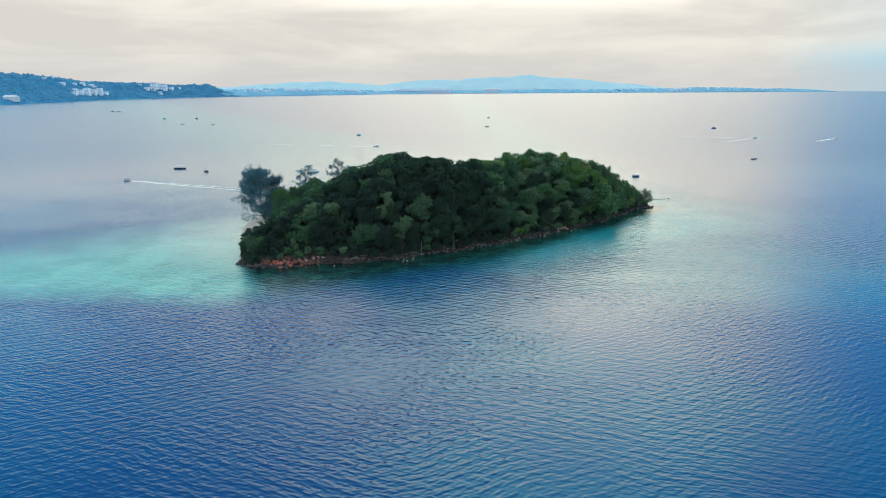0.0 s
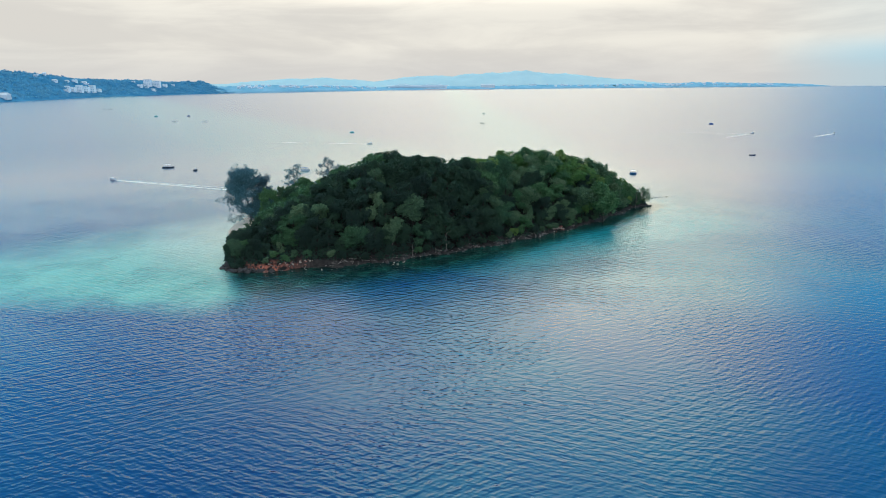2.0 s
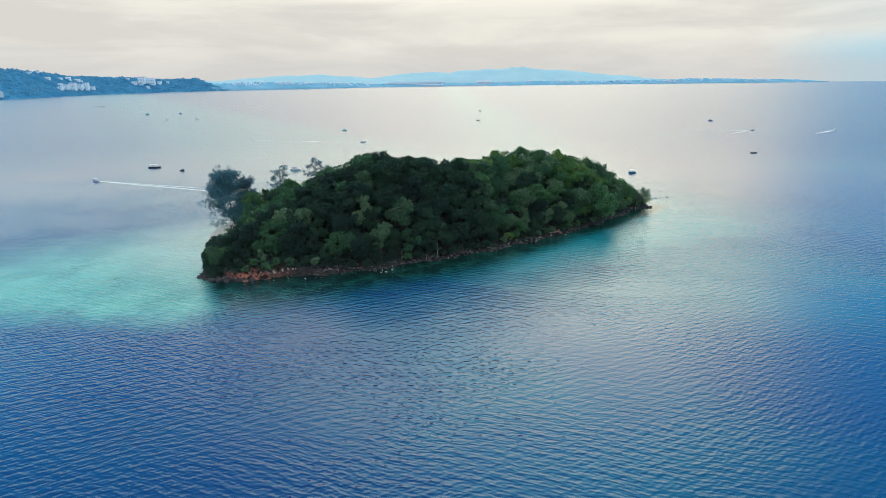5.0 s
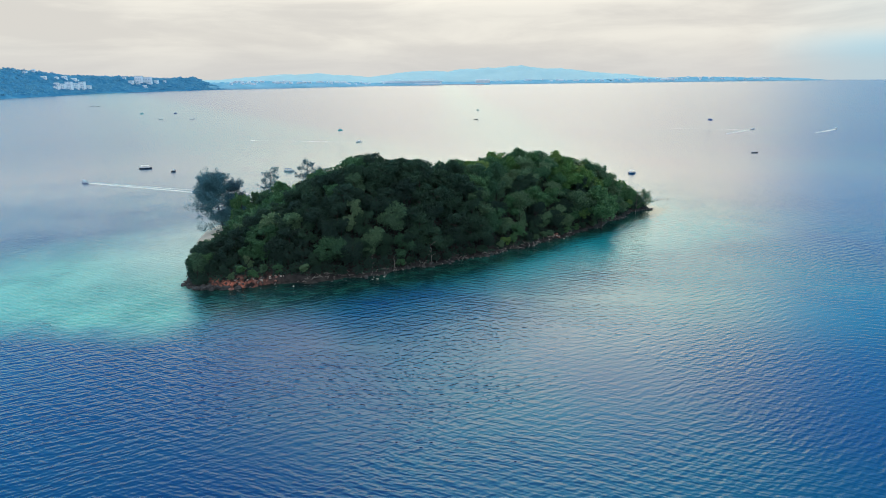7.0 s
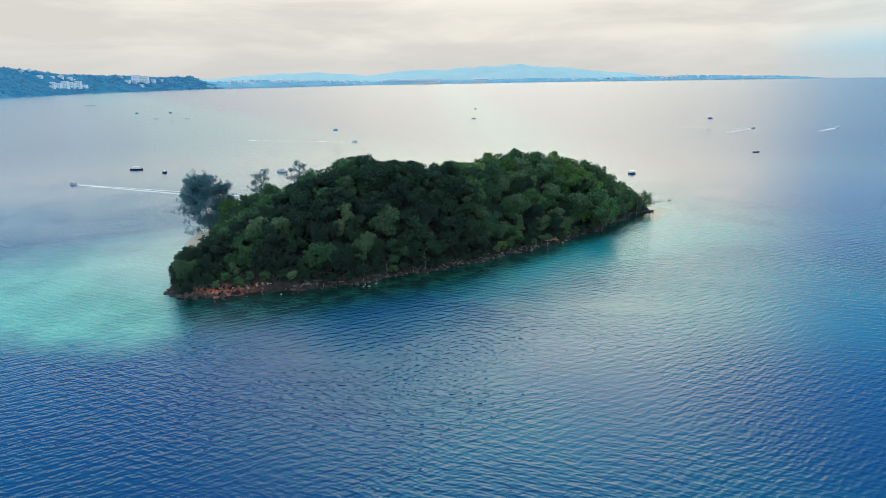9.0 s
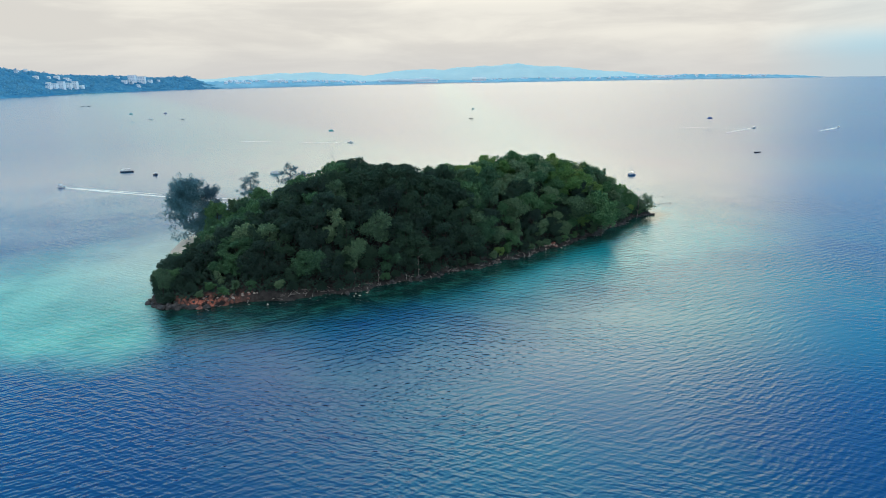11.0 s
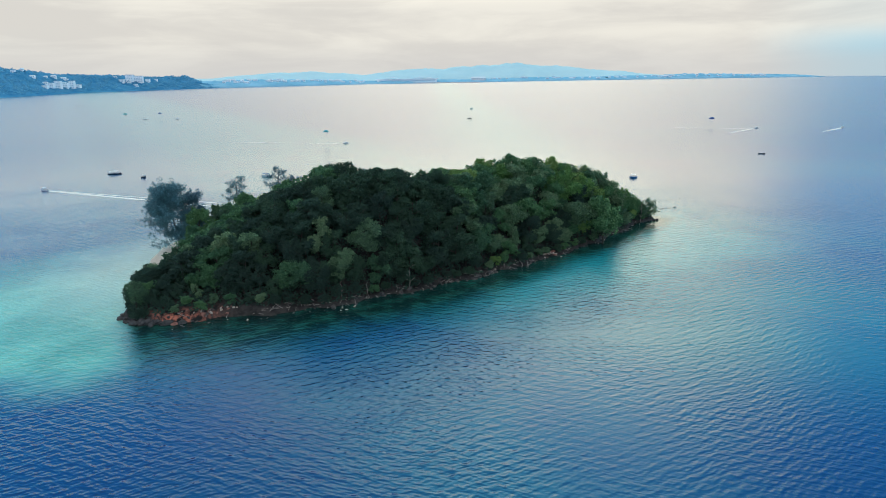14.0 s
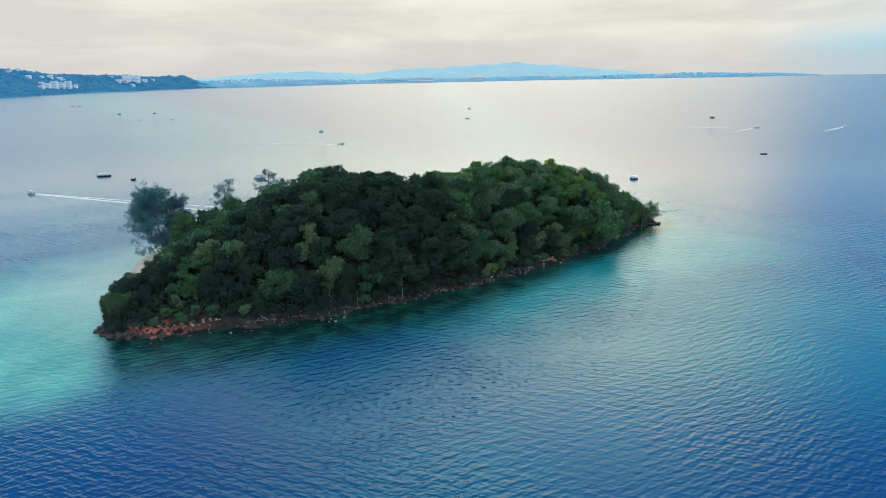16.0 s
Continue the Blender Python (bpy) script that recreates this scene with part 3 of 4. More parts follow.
def build_town():
    rng = random.Random(5)
    bpy.context.view_layer.update()
    todo = []
    hotel = "white hotel blocks on the headland"
    for f, w, h in ((0.0, 18, 9), (0.17, 18, 17), (0.36, 22, 28), (0.58, 18, 19), (0.76, 20, 27), (0.95, 16, 11)):
        todo.append(("hotel_block", -1410 + 23 * f, 2420 + 190 * f, w, 16, h, WALL_WHITE, "white terraced hotel block above the wooded shore", hotel, max(2, round(h / 6)), max(3, round(w / 6)), False))
    for f, w, h in ((0.0, 20, 11), (0.3, 30, 25), (0.65, 36, 26), (1.0, 16, 13)):
        todo.append(("apartment_block", -1329 + 68 * f, 2840 + 100 * f, w, 16, h, WALL_WHITE, "pale apartment block on the wooded hill", "apartment blocks on the hill", max(2, round(h / 6)), max(3, round(w / 7)), False))
    todo.append(("waterfront_building", 296, 3790, 84, 26, 13, WALL_PINK, "pale pink waterfront building under a pitched roof", "", 2, 8, True))
    todo.append(("harbour_shed", -1378, 2010, 40, 22, 9, ROOF_GREY, "grey shed with a light roof at the water", "", 0, 0, True))
    homes = "white houses along the coast"
    spots = [(rng.uniform(-1560, -1420), rng.uniform(2440, 2640)) for _ in range(9)]
    spots += [(rng.uniform(-1400, -1240), rng.uniform(2820, 3010)) for _ in range(10)]
    for _ in range(58):
        a = rng.random()
        spots.append((-1000 + 640 * a, 3160 + 420 * a + rng.uniform(0, 70)))
    for _ in range(60):
        a = rng.random()
        spots.append((380 + 1750 * a, 3845 + 120 * a + rng.uniform(0, 50)))
    for x, y in spots:
        w, h = rng.uniform(8, 24), rng.uniform(4, 8)
        todo.append(("house", x, y, w, 9, h, WALL_WHITE, "white house with a light roof among coastal trees", homes, 1, max(2, round(w / 6)), rng.random() < 0.6))
    heights = [far_ground(q[1], q[2] - q[4] / 2) for q in todo]
    for z, (name, x, y, w, d, h, wall, label, group, rows, cols, pitched) in zip(heights, todo):
        block(name, x, y, z, w, d, h, wall, label, group, rows, cols, pitched)


build_town()


def terminal(x, y, z):
    """A long glazed hall under a thick white roof, with two raised vaults."""
    t = thing("terminal", pose(x, y, z), "long low white terminal with two raised roof vaults", "building")
    part("wall", box(bmesh.new(), 0, 0, 2, 340, 40, 16), WALL_WHITE, t)
    part("window", box(bmesh.new(), 0, -20.2, 3.5, 320, 0.6, 4.0), GLASS_DARK, t, "long pale glazed front")
    part("roof", box(bmesh.new(), 0, 0, 12, 360, 46, 4.5, 1.0), WALL_WHITE, t, "broad white roof slab")
    for cx, w in ((-88, 84), (92, 120)):
        bm = bmesh.new()
        rows = []
        for i in range(13):
            q = i / 12 * 2 - 1
            rows.append([bm.verts.new((cx + q * w / 2, sy, 14.0 + (9.0 + k) * (1 - q * q) + k)) for sy, k in ((-26, 0), (24, 0), (24, -1.2), (-26, -1.2))])
        for a, b in zip(rows, rows[1:]):
            for k in range(4):
                bm.faces.new((a[k], a[(k + 1) % 4], b[(k + 1) % 4], b[k]))
        bm.faces.new(rows[0])
        bm.faces.new(rows[-1][::-1])
        bmesh.ops.recalc_face_normals(bm, faces=bm.faces)
        part("roof_vault", bm, WALL_WHITE, t)
    part("sea_wall", box(bmesh.new(), 95, -66, 1.5 - z, 640, 5, 5), WALL_PINK, t, "pale sea wall along the apron")


terminal(-120, 3712, far_ground(-120, 3690))


# ---- trees ----
def tree_trunk(rng, height, reach, lean=0.06, girth=0.017, limbs=7):
    bm = bmesh.new()
    r = height * girth
    bend = rng.normal(0, lean, 2)
    axis = [(bend[0] * z * z / height, bend[1] * z * z / height, z) for z in np.linspace(-0.6, height * 0.82, 7)]
    tube(bm, axis, [r * (1.25 - 0.16 * i) for i in range(7)], 7)
    for k in range(limbs):
        i = int(rng.integers(2, 6))
        a = k * 2.4 + rng.uniform(-0.4, 0.4)
        o = Vector(axis[i])
        ln = reach * rng.uniform(0.55, 0.9)
        mid = o + Vector((math.cos(a) * ln * 0.5, math.sin(a) * ln * 0.5, ln * 0.28))
        tip = o + Vector((math.cos(a) * ln, math.sin(a) * ln, ln * 0.75))
        tube(bm, [o, mid, tip], [r * 0.5, r * 0.34, r * 0.12], 5)
    me = bpy.data.meshes.new("trunk")
    bm.to_mesh(me)
    bm.free()
    return smooth(me)


def crown_mesh(rng, height, radius, base, lumps, count, size, flat=1.0):
    """A crown of overlapping clumps, each clad in leaf sprays."""
    cs, rs = [], []
    mid, half = (base + height) / 2, (height - base) / 2
    boughs = max(4, lumps // 6)
    for k in range(boughs):
        a, e = k * 2.399 + rng.uniform(-0.5, 0.5), rng.uniform(-0.8, 1.0)
        q = rng.uniform(0.35, 0.78) * math.sqrt(max(0.1, 1 - e * e * 0.75))
        o = np.array([math.cos(a) * radius * q, math.sin(a) * radius * q, mid + e * half * 0.68 * flat])
        big = radius * rng.uniform(0.24, 0.42)
        cs.append(o)
        rs.append(big)
        for _ in range(lumps // boughs):
            d = rng.normal(size=3)
            d[2] = d[2] * 0.8 + 0.25
            d /= np.linalg.norm(d)
            cs.append(o + d * big * rng.uniform(0.7, 1.45))
            rs.append(big * rng.uniform(0.28, 0.60))
    cs, rs = np.array(cs), np.array(rs)
    cs[:, 2] = np.minimum(cs[:, 2], height - rs * 0.9)
    lumps = len(cs)
    pick = rng.choice(lumps, count, p=rs ** 2 / np.sum(rs ** 2))
    d = rng.normal(size=(count, 3))
    d[:, 2] += 0.35
    d /= np.linalg.norm(d, axis=1, keepdims=True)
    c = cs[pick] + d * (rs[pick] * rng.uniform(0.45, 1.30, count))[:, None]
    nrm = d + rng.normal(0, 0.75, (count, 3))
    nrm /= np.linalg.norm(nrm, axis=1, keepdims=True)
    return leaves("crown", c, nrm, size * rng.uniform(0.6, 1.35, count), rng)


TREE_KINDS = {
    "dark": ("dense dark green broadleaf tree on the island slope", "dark"),
    "green": ("leafy mid-green broadleaf tree on the island slope", "green"),
    "olive": ("grey-olive broadleaf tree with a clumped crown", "olive"),
    "bright": ("fresh yellow-green broadleaf tree among darker ones", "bright"),
}


def build_forest():
    rng = np.random.default_rng(11)
    stock = {}
    for kind in TREE_KINDS:
        stock[kind] = []
        for k in range(4):
            trunk = tree_trunk(rng, 10, 3.2)
            crown = crown_mesh(rng, 10, 3.6, 0.4 + 0.5 * k, 44 + 10 * k, 3500, 0.47, 1.0)
            trunk.materials.append(BARK)
            crown.materials.append(LEAF[TREE_KINDS[kind][1]])
            stock[kind].append((trunk, crown))
    # the single trees that stand out by their colour
    spots = [(-8.8, 219, 21.2, "olive", 0.95), (-22.7, 216.5, 22.6, "olive", 0.95), (23.1, 266, 27.5, "bright", 0.9), (30.6, 239.5, 10.5, "olive", 1.05),
             (45.6, 254, 11.5, "olive", 1.05), (71, 261.5, 17.5, "green", 1.05), (-67, 198.5, 10.4, "olive", 0.9), (62, 262, 16.5, "olive", 1.1),
             (39.4, 275, 31.2, "green", 0.8), (-69.0, 246, 13.5, "green", 0.8), (-69.5, 254, 17.3, "green", 0.8),
             (-66.7, 266, 17.5, "olive", 0.75), (-65.9, 241, 14.5, "green", 0.9), (-62, 258, 18.0, "green", 0.85), (-58, 270, 19.5, "green", 0.8),
             (20.7, 262, 28.4, "bright", 0.85), (29.6, 268, 30.8, "bright", 0.95), (46.0, 277, 29.8, "olive", 0.85), (55.2, 280, 29.4, "bright", 0.8), (-16.7, 240, 34.0, "dark", 1.1), (11.3, 247, 31.0, "dark", 0.75)]
    taken = [(to_sv(x, y), 2.9) for x, y, *_ in spots]
    sites = list(spots)
    for _ in range(30000):
        if len(sites) >= 300:
            break
        s = rng.uniform(4, 200)
        v = rng.uniform(front(s), 38 if s < 30 else 22)
        d = v - front(s)
        vr = float(np.interp(s, V_RIDGE_S, V_RIDGE))
        clay = 8 < s < 42
        if (s - 18) ** 2 + (v - 47) ** 2 < 200 or d < (2.1 if clay else 1.1) or (v > vr + 9 and s > 30) or rear(s) - v < 2.2:
            continue
        gap = 2.6 + 0.065 * d + 1.0 * rng.random()
        if any((s - q[0]) ** 2 + (v - q[1]) ** 2 < (gap * 0.5 + g * 0.5) ** 2 for q, g in taken):
            continue
        taken.append(((s, v), gap))
        x, y = to_xy(s, v)
        top = canopy(s, v) * (1 + 0.05 * noise.noise((x * 0.11, y * 0.11, 5))) + rng.normal(0, 0.8)
        if s < 24 and v > 20:
            top = min(top, 6.5)
        u = rng.random() + 0.25 * noise.noise((x * 0.03, y * 0.03, 2))
        crest = v > vr - 7
        if s < 32:
            mix = (0.58, 0.90, 2.0)
        elif s < 100:
            mix = (0.84, 0.97, 2.0)
        else:
            mix = (0.06, 0.34, 0.74) if crest else (0.20, 0.50, 0.92)
        kind = "dark" if u < mix[0] else "green" if u < mix[1] else "olive" if u < mix[2] else "bright"
        sites.append((x, y, top, kind, rng.uniform(0.92, 1.32)))
    slope = len(sites)
    for _ in range(3000):                      # the trees behind the beach and along the far shoulder
        if len(sites) >= slope + 46:
            break
        s, v = rng.uniform(24, 80), rng.uniform(18, 80)
        if rear(s) - v < 4 or (s < 30 and v > 36) or any((s - q[0]) ** 2 + (v - q[1]) ** 2 < 20 for q, g in taken):
            continue
        taken.append(((s, v), 4.0))
        x, y = to_xy(s, v)
        sites.append((x, y, canopy(s, v) + rng.uniform(-0.8, 1.6), ("dark", "green", "bright", "green")[int(rng.integers(4))], rng.uniform(0.9, 1.25)))
    for i, (x, y, top, kind, wide) in enumerate(sites):
        s, v = to_sv(x, y)
        z = ground(s, v) - 0.2
        h = max(top - z, 3.2)
        label, _ = TREE_KINDS[kind]
        trunk, crown = stock[kind][int(rng.integers(4))]
        k = h / 10
        w = max(k, 0.45) * wide * (1.0 if h > 6 else 0.9)
        t = thing("broadleaf_tree", pose(x, y, z, rng.normal(0, 3), rng.normal(0, 3), rng.uniform(0, 360)) @ Matrix.Diagonal((w, w, k, 1)),
                  label, "tree", "trees on the island slope" if i < slope else "trees behind the beach")
        shared("trunk", trunk, None, t)
        shared("crown", crown, None, t)


build_forest()


def build_undergrowth():
    """Low leaves under the trees, and the woods on the far side of the hill."""
    rng = np.random.default_rng(3)
    c, n, z = [], [], []
    while len(c) < 42000:
        s = rng.uniform(4, 201)
        v = rng.uniform(front(s) + (2.3 if 8 < s < 42 else 1.4), min(30, rear(s) - 1))
        x, y = to_xy(s, v)
        d = v - front(s)
        if s < 28 and v > 28 or noise.noise((x * 0.25, y * 0.25, 1)) < -0.25 and d < 4:
            continue
        g = ground(s, v)
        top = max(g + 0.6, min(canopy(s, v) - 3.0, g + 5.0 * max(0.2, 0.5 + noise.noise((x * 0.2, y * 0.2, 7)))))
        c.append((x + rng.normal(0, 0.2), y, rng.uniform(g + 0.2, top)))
        n.append((0.3 * rng.normal() + 0.2, -0.6 + 0.4 * rng.normal(), 0.7 + 0.3 * rng.normal()))
        z.append(rng.uniform(0.5, 1.0))
    n = np.array(n)
    n /= np.linalg.norm(n, axis=1, keepdims=True)
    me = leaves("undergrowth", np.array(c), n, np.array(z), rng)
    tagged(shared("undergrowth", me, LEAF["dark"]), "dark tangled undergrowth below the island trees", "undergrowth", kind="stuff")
    c, n, z = [], [], []
    while len(c) < 30000:
        s = rng.uniform(10, 199)
        vr = float(np.interp(s, V_RIDGE_S, V_RIDGE))
        v = rng.uniform(vr + 6, max(rear(s) - 1.5, vr + 6.5))
        if s < 26 and v > 20 or s < 40 and v > 26 and rear(s) - v < 14:
            continue
        x, y = to_xy(s, v)
        lump = noise.noise((x * 0.19, y * 0.19, 4)) * 2.2 + noise.noise((x * 0.45, y * 0.45, 8)) * 1.0
        top = canopy(s, v) - 1.5 + lump
        c.append((x, y, max(top - abs(rng.normal(0, 1.0)), ground(s, v) + 0.4)))
        n.append((0.6 * rng.normal(), 0.6 * rng.normal(), 0.8))
        z.append(rng.uniform(0.7, 1.3))
    n = np.array(n)
    n /= np.linalg.norm(n, axis=1, keepdims=True)
    me = leaves("woods", np.array(c), n, np.array(z), rng)
    tagged(shared("woods", me, LEAF["green"]), "green woods covering the far side of the hill", "woods", kind="stuff")


build_undergrowth()


def casuarina(x, y, height, radius, base, count, lean, seed, label, limbs=16, bare=0.0, leafmat="grey"):
    """A feathery sea oak: a leaning trunk, rising limbs, and tufts of thin drooping needles at their ends."""
    rng = np.random.default_rng(seed)
    s, v = to_sv(x, y)
    z = max(ground(s, v), 0.2) - 0.3
    t = thing("casuarina_tree", pose(x, y, z), label, "tree")
    bm = bmesh.new()
    axis = [Vector((lean[0] * (q ** 1.5), lean[1] * (q ** 1.5), q * height * 0.95)) for q in np.linspace(0, 1, 9)]
    tube(bm, axis, [height * 0.017 * (1.15 - 0.12 * i) for i in range(9)], 7)
    c, n, sz = [], [], []
    for k in range(limbs):
        q = rng.uniform(base, 0.97)
        i = q * 8
        o = axis[int(i)].lerp(axis[min(int(i) + 1, 8)], i - int(i))
        a = k * 2.399 + rng.uniform(-0.3, 0.3)
        ln = radius * rng.uniform(0.6, 1.1) * (1.15 - 0.75 * max(0, q - 0.45) / 0.55)
        pts = [o + Vector((math.cos(a) * ln * w, math.sin(a) * ln * w, ln * ((0.02 + 0.6 * q) * w - 0.12 * w * w))) for w in (0, 0.35, 0.7, 1.0)]
        tube(bm, pts, [height * 0.0045, height * 0.0032, height * 0.002, height * 0.001], 5)
        for _ in range(max(3, int(count / limbs / 22))):
            w = rng.uniform(0.3 + bare, 1.08)
            tuft = pts[0].lerp(pts[3], w) + Vector(rng.normal(0, 0.08 * radius, 3))
            for _ in range(22):
                c.append(tuple(tuft + Vector(rng.normal(0, 0.42, 3))))
                n.append(rng.normal(size=3))
                sz.append(rng.uniform(0.35, 0.9))
    part("trunk", bm, GREY_BARK, t, "thin grey trunk with rising limbs")
    n = np.array(n)
    n /= np.linalg.norm(n, axis=1, keepdims=True)
    me = leaves("crown", np.array(c), n, np.array(sz), rng, 0.3)
    shared("crown", me, LEAF[leafmat], t, "wispy blue-grey needle tufts")
    return t


casuarina(-79.0, 258.5, 21.0, 9.6, 0.08, 38000, (-3.5, 0.5), 21, "broad feathery grey-green casuarina leaning over the beach", 84)
casuarina(-75.0, 262.5, 17.0, 6.0, 0.12, 9000, (0.8, 0.5), 22, "grey-green casuarina behind the beach", 44)
casuarina(-67.2, 289, 21.0, 5.4, 0.36, 3000, (0.3, 0.2), 23, "thin open casuarina with sky between its limbs", 24, 0.15)
casuarina(-53.2, 299.5, 23.2, 6.2, 0.40, 3000, (0.5, 0.4), 24, "spiky dark casuarina with level tiers of limbs", 22, 0.1)
casuarina(-47.0, 299.0, 19.0, 4.8, 0.40, 1900, (0.5, 0.4), 25, "small spiky casuarina beside a taller one", 16, 0.1)
casuarina(96.5, 293.5, 8.6, 4.0, 0.38, 420, (2.4, 0.2), 26, "small windswept tree leaning over the rocky tip", 14, 0.1, "olive")
casuarina(99.5, 296.0, 6.6, 3.2, 0.35, 380, (2.2, 0.2), 27, "low windswept tree with bare branch ends", 10, 0.15, "olive")
casuarina(73, 287, 11.0, 3.8, 0.45, 800, (0.6, 0), 31, "thin-crowned tree standing above the ridge", 16, 0.1, "olive")
casuarina(68, 285.5, 11.5, 3.8, 0.45, 800, (0.5, 0), 32, "thin-crowned tree standing above the ridge", 16, 0.1, "olive")
casuarina(79, 287, 10.5, 3.4, 0.45, 700, (0.5, 0), 33, "thin-crowned tree standing above the ridge", 14, 0.1, "olive")
casuarina(84, 286, 9.5, 3.6, 0.45, 520, (0.6, 0), 28, "thin-crowned tree standing above the ridge", 14, 0.1, "olive")
casuarina(77, 284, 9.0, 3.4, 0.45, 520, (0.4, 0), 29, "thin-crowned tree standing above the ridge", 14, 0.1, "olive")


# ---- shore rocks and driftwood ----
def boulder_mesh(seed, flat):
    rng = np.random.default_rng(int(seed) + 50)
    bm = bmesh.new()
    for _ in range(22):
        d = rng.normal(size=3)
        d /= np.linalg.norm(d)
        d *= 0.5 * rng.uniform(0.82, 1.12)
        bm.verts.new((d[0], d[1] * 0.9, d[2] * flat))
    out = bmesh.ops.convex_hull(bm, input=bm.verts)
    bmesh.ops.delete(bm, geom=[g for g in out["geom_interior"] if isinstance(g, bmesh.types.BMVert)], context="VERTS")
    bmesh.ops.bevel(bm, geom=bm.edges[:], offset=0.025, segments=1, affect="EDGES")
    me = bpy.data.meshes.new("boulder")
    bm.to_mesh(me)
    bm.free()
    return me


def build_rocks():
    rng = np.random.default_rng(8)
    stock = {k: [] for k in ROCK}
    for k in ROCK:
        for i in range(4):
            me = boulder_mesh(i + 10 * len(k), (0.62, 0.75, 0.5, 0.85)[i])
            me.materials.append(ROCK[k])
            stock[k].append(me)
    words = {"dark": "dark wet boulder at the island waterline", "brown": "brown weathered boulder on the island shore",
             "red": "reddish sandstone boulder below the clay bank", "pale": "pale sandy boulder on the island shore"}

    def rock(kind, x, y, z, size, low=1.0):
        m = pose(x, y, z, rng.normal(0, 14), rng.normal(0, 14), rng.uniform(0, 360)) @ Matrix.Diagonal((size * rng.uniform(0.9, 1.6), size, size * low * rng.uniform(0.7, 1.1), 1))
        ob = shared("boulder", stock[kind][int(rng.integers(4))], None, m=m)
        tagged(ob, words[kind], "rock", "boulders along the waterline")

    for _ in range(150):
        s = rng.uniform(2.5, 203)
        d = abs(rng.normal(0, 1.3)) - 0.5
        v = front(s) + d
        x, y = to_xy(s, v)
        red, tan = 8 < s < 24, 126 < s < 134
        u = rng.random()
        kind = ("red" if u < 0.28 else "pale" if u < 0.40 else "brown" if u < 0.62 else "dark") if red else ("pale" if u < 0.55 else "red") if tan else ("dark" if u < 0.66 else "brown" if u < 0.96 else "pale")
        size = float(np.clip(rng.lognormal(-0.25, 0.5), 0.35, 2.2))
        rock(kind, x, y, max(ground(s, v), -0.1) + 0.05 * size, size)
    for _ in range(9):                        # the tan slab that catches the light
        s = rng.uniform(127, 131.5)
        v = front(s) + rng.uniform(0.2, 1.8)
        x, y = to_xy(s, v)
        rock("pale" if rng.random() < 0.7 else "red", x, y, ground(s, v) + 0.3, rng.uniform(0.9, 1.7), 0.6)
    for _ in range(42):                       # rubble on the clay bank
        s = rng.uniform(8, 30)
        v = front(s) + rng.uniform(0.1, 3.0)
        x, y = to_xy(s, v)
        rock(("red", "brown", "dark", "pale")[int(rng.choice(4, p=(0.34, 0.22, 0.22, 0.22)))], x, y, ground(s, v), rng.uniform(0.35, 1.0))
    for _ in range(26):                       # the dark ledge at the red end
        s, v = rng.uniform(2.2, 12), 0
        v = front(s) + rng.uniform(-0.8, 1.6)
        x, y = to_xy(s, v)
        rock("dark", x, y, rng.uniform(0.0, 0.7), rng.uniform(1.0, 2.6))
    for _ in range(12):                       # flat black slabs running out at the same end
        s = rng.uniform(1.4, 7.0)
        x, y = to_xy(s, front(s) + rng.uniform(-1.3, 1.0))
        rock("dark", x, y, rng.uniform(-0.05, 0.3), rng.uniform(1.4, 2.8), 0.45)
    for i in range(9):                        # the low dark ledge off the far tip
        x, y = 95.0 + i * 0.95 + rng.normal(0, 0.2), 291.6 + i * 0.45
        rock("dark", x, y, 0.35, rng.uniform(1.4, 2.4), 0.8)
    for _ in range(18):                       # half-sunk pale stones off the bank
        s = rng.uniform(10, 60)
        x, y = to_xy(s, front(s) - rng.uniform(0.8, 3.6))
        rock("pale" if rng.random() < 0.6 else "brown", x, y, -0.08, rng.uniform(0.5, 1.1), 0.5)
    for i in range(8):                        # reef heads that break the surface
        rock("dark", 111.5 + i * 1.25 + rng.normal(0, 0.3), 316 + i * 0.45 + rng.normal(0, 0.3), -0.02, rng.uniform(0.9, 1.4), 0.3)
    for i in range(6):
        rock("dark", 119 + i * 2.6, 334 + i * 1.05, -0.03, rng.uniform(0.7, 1.1), 0.25)


build_rocks()


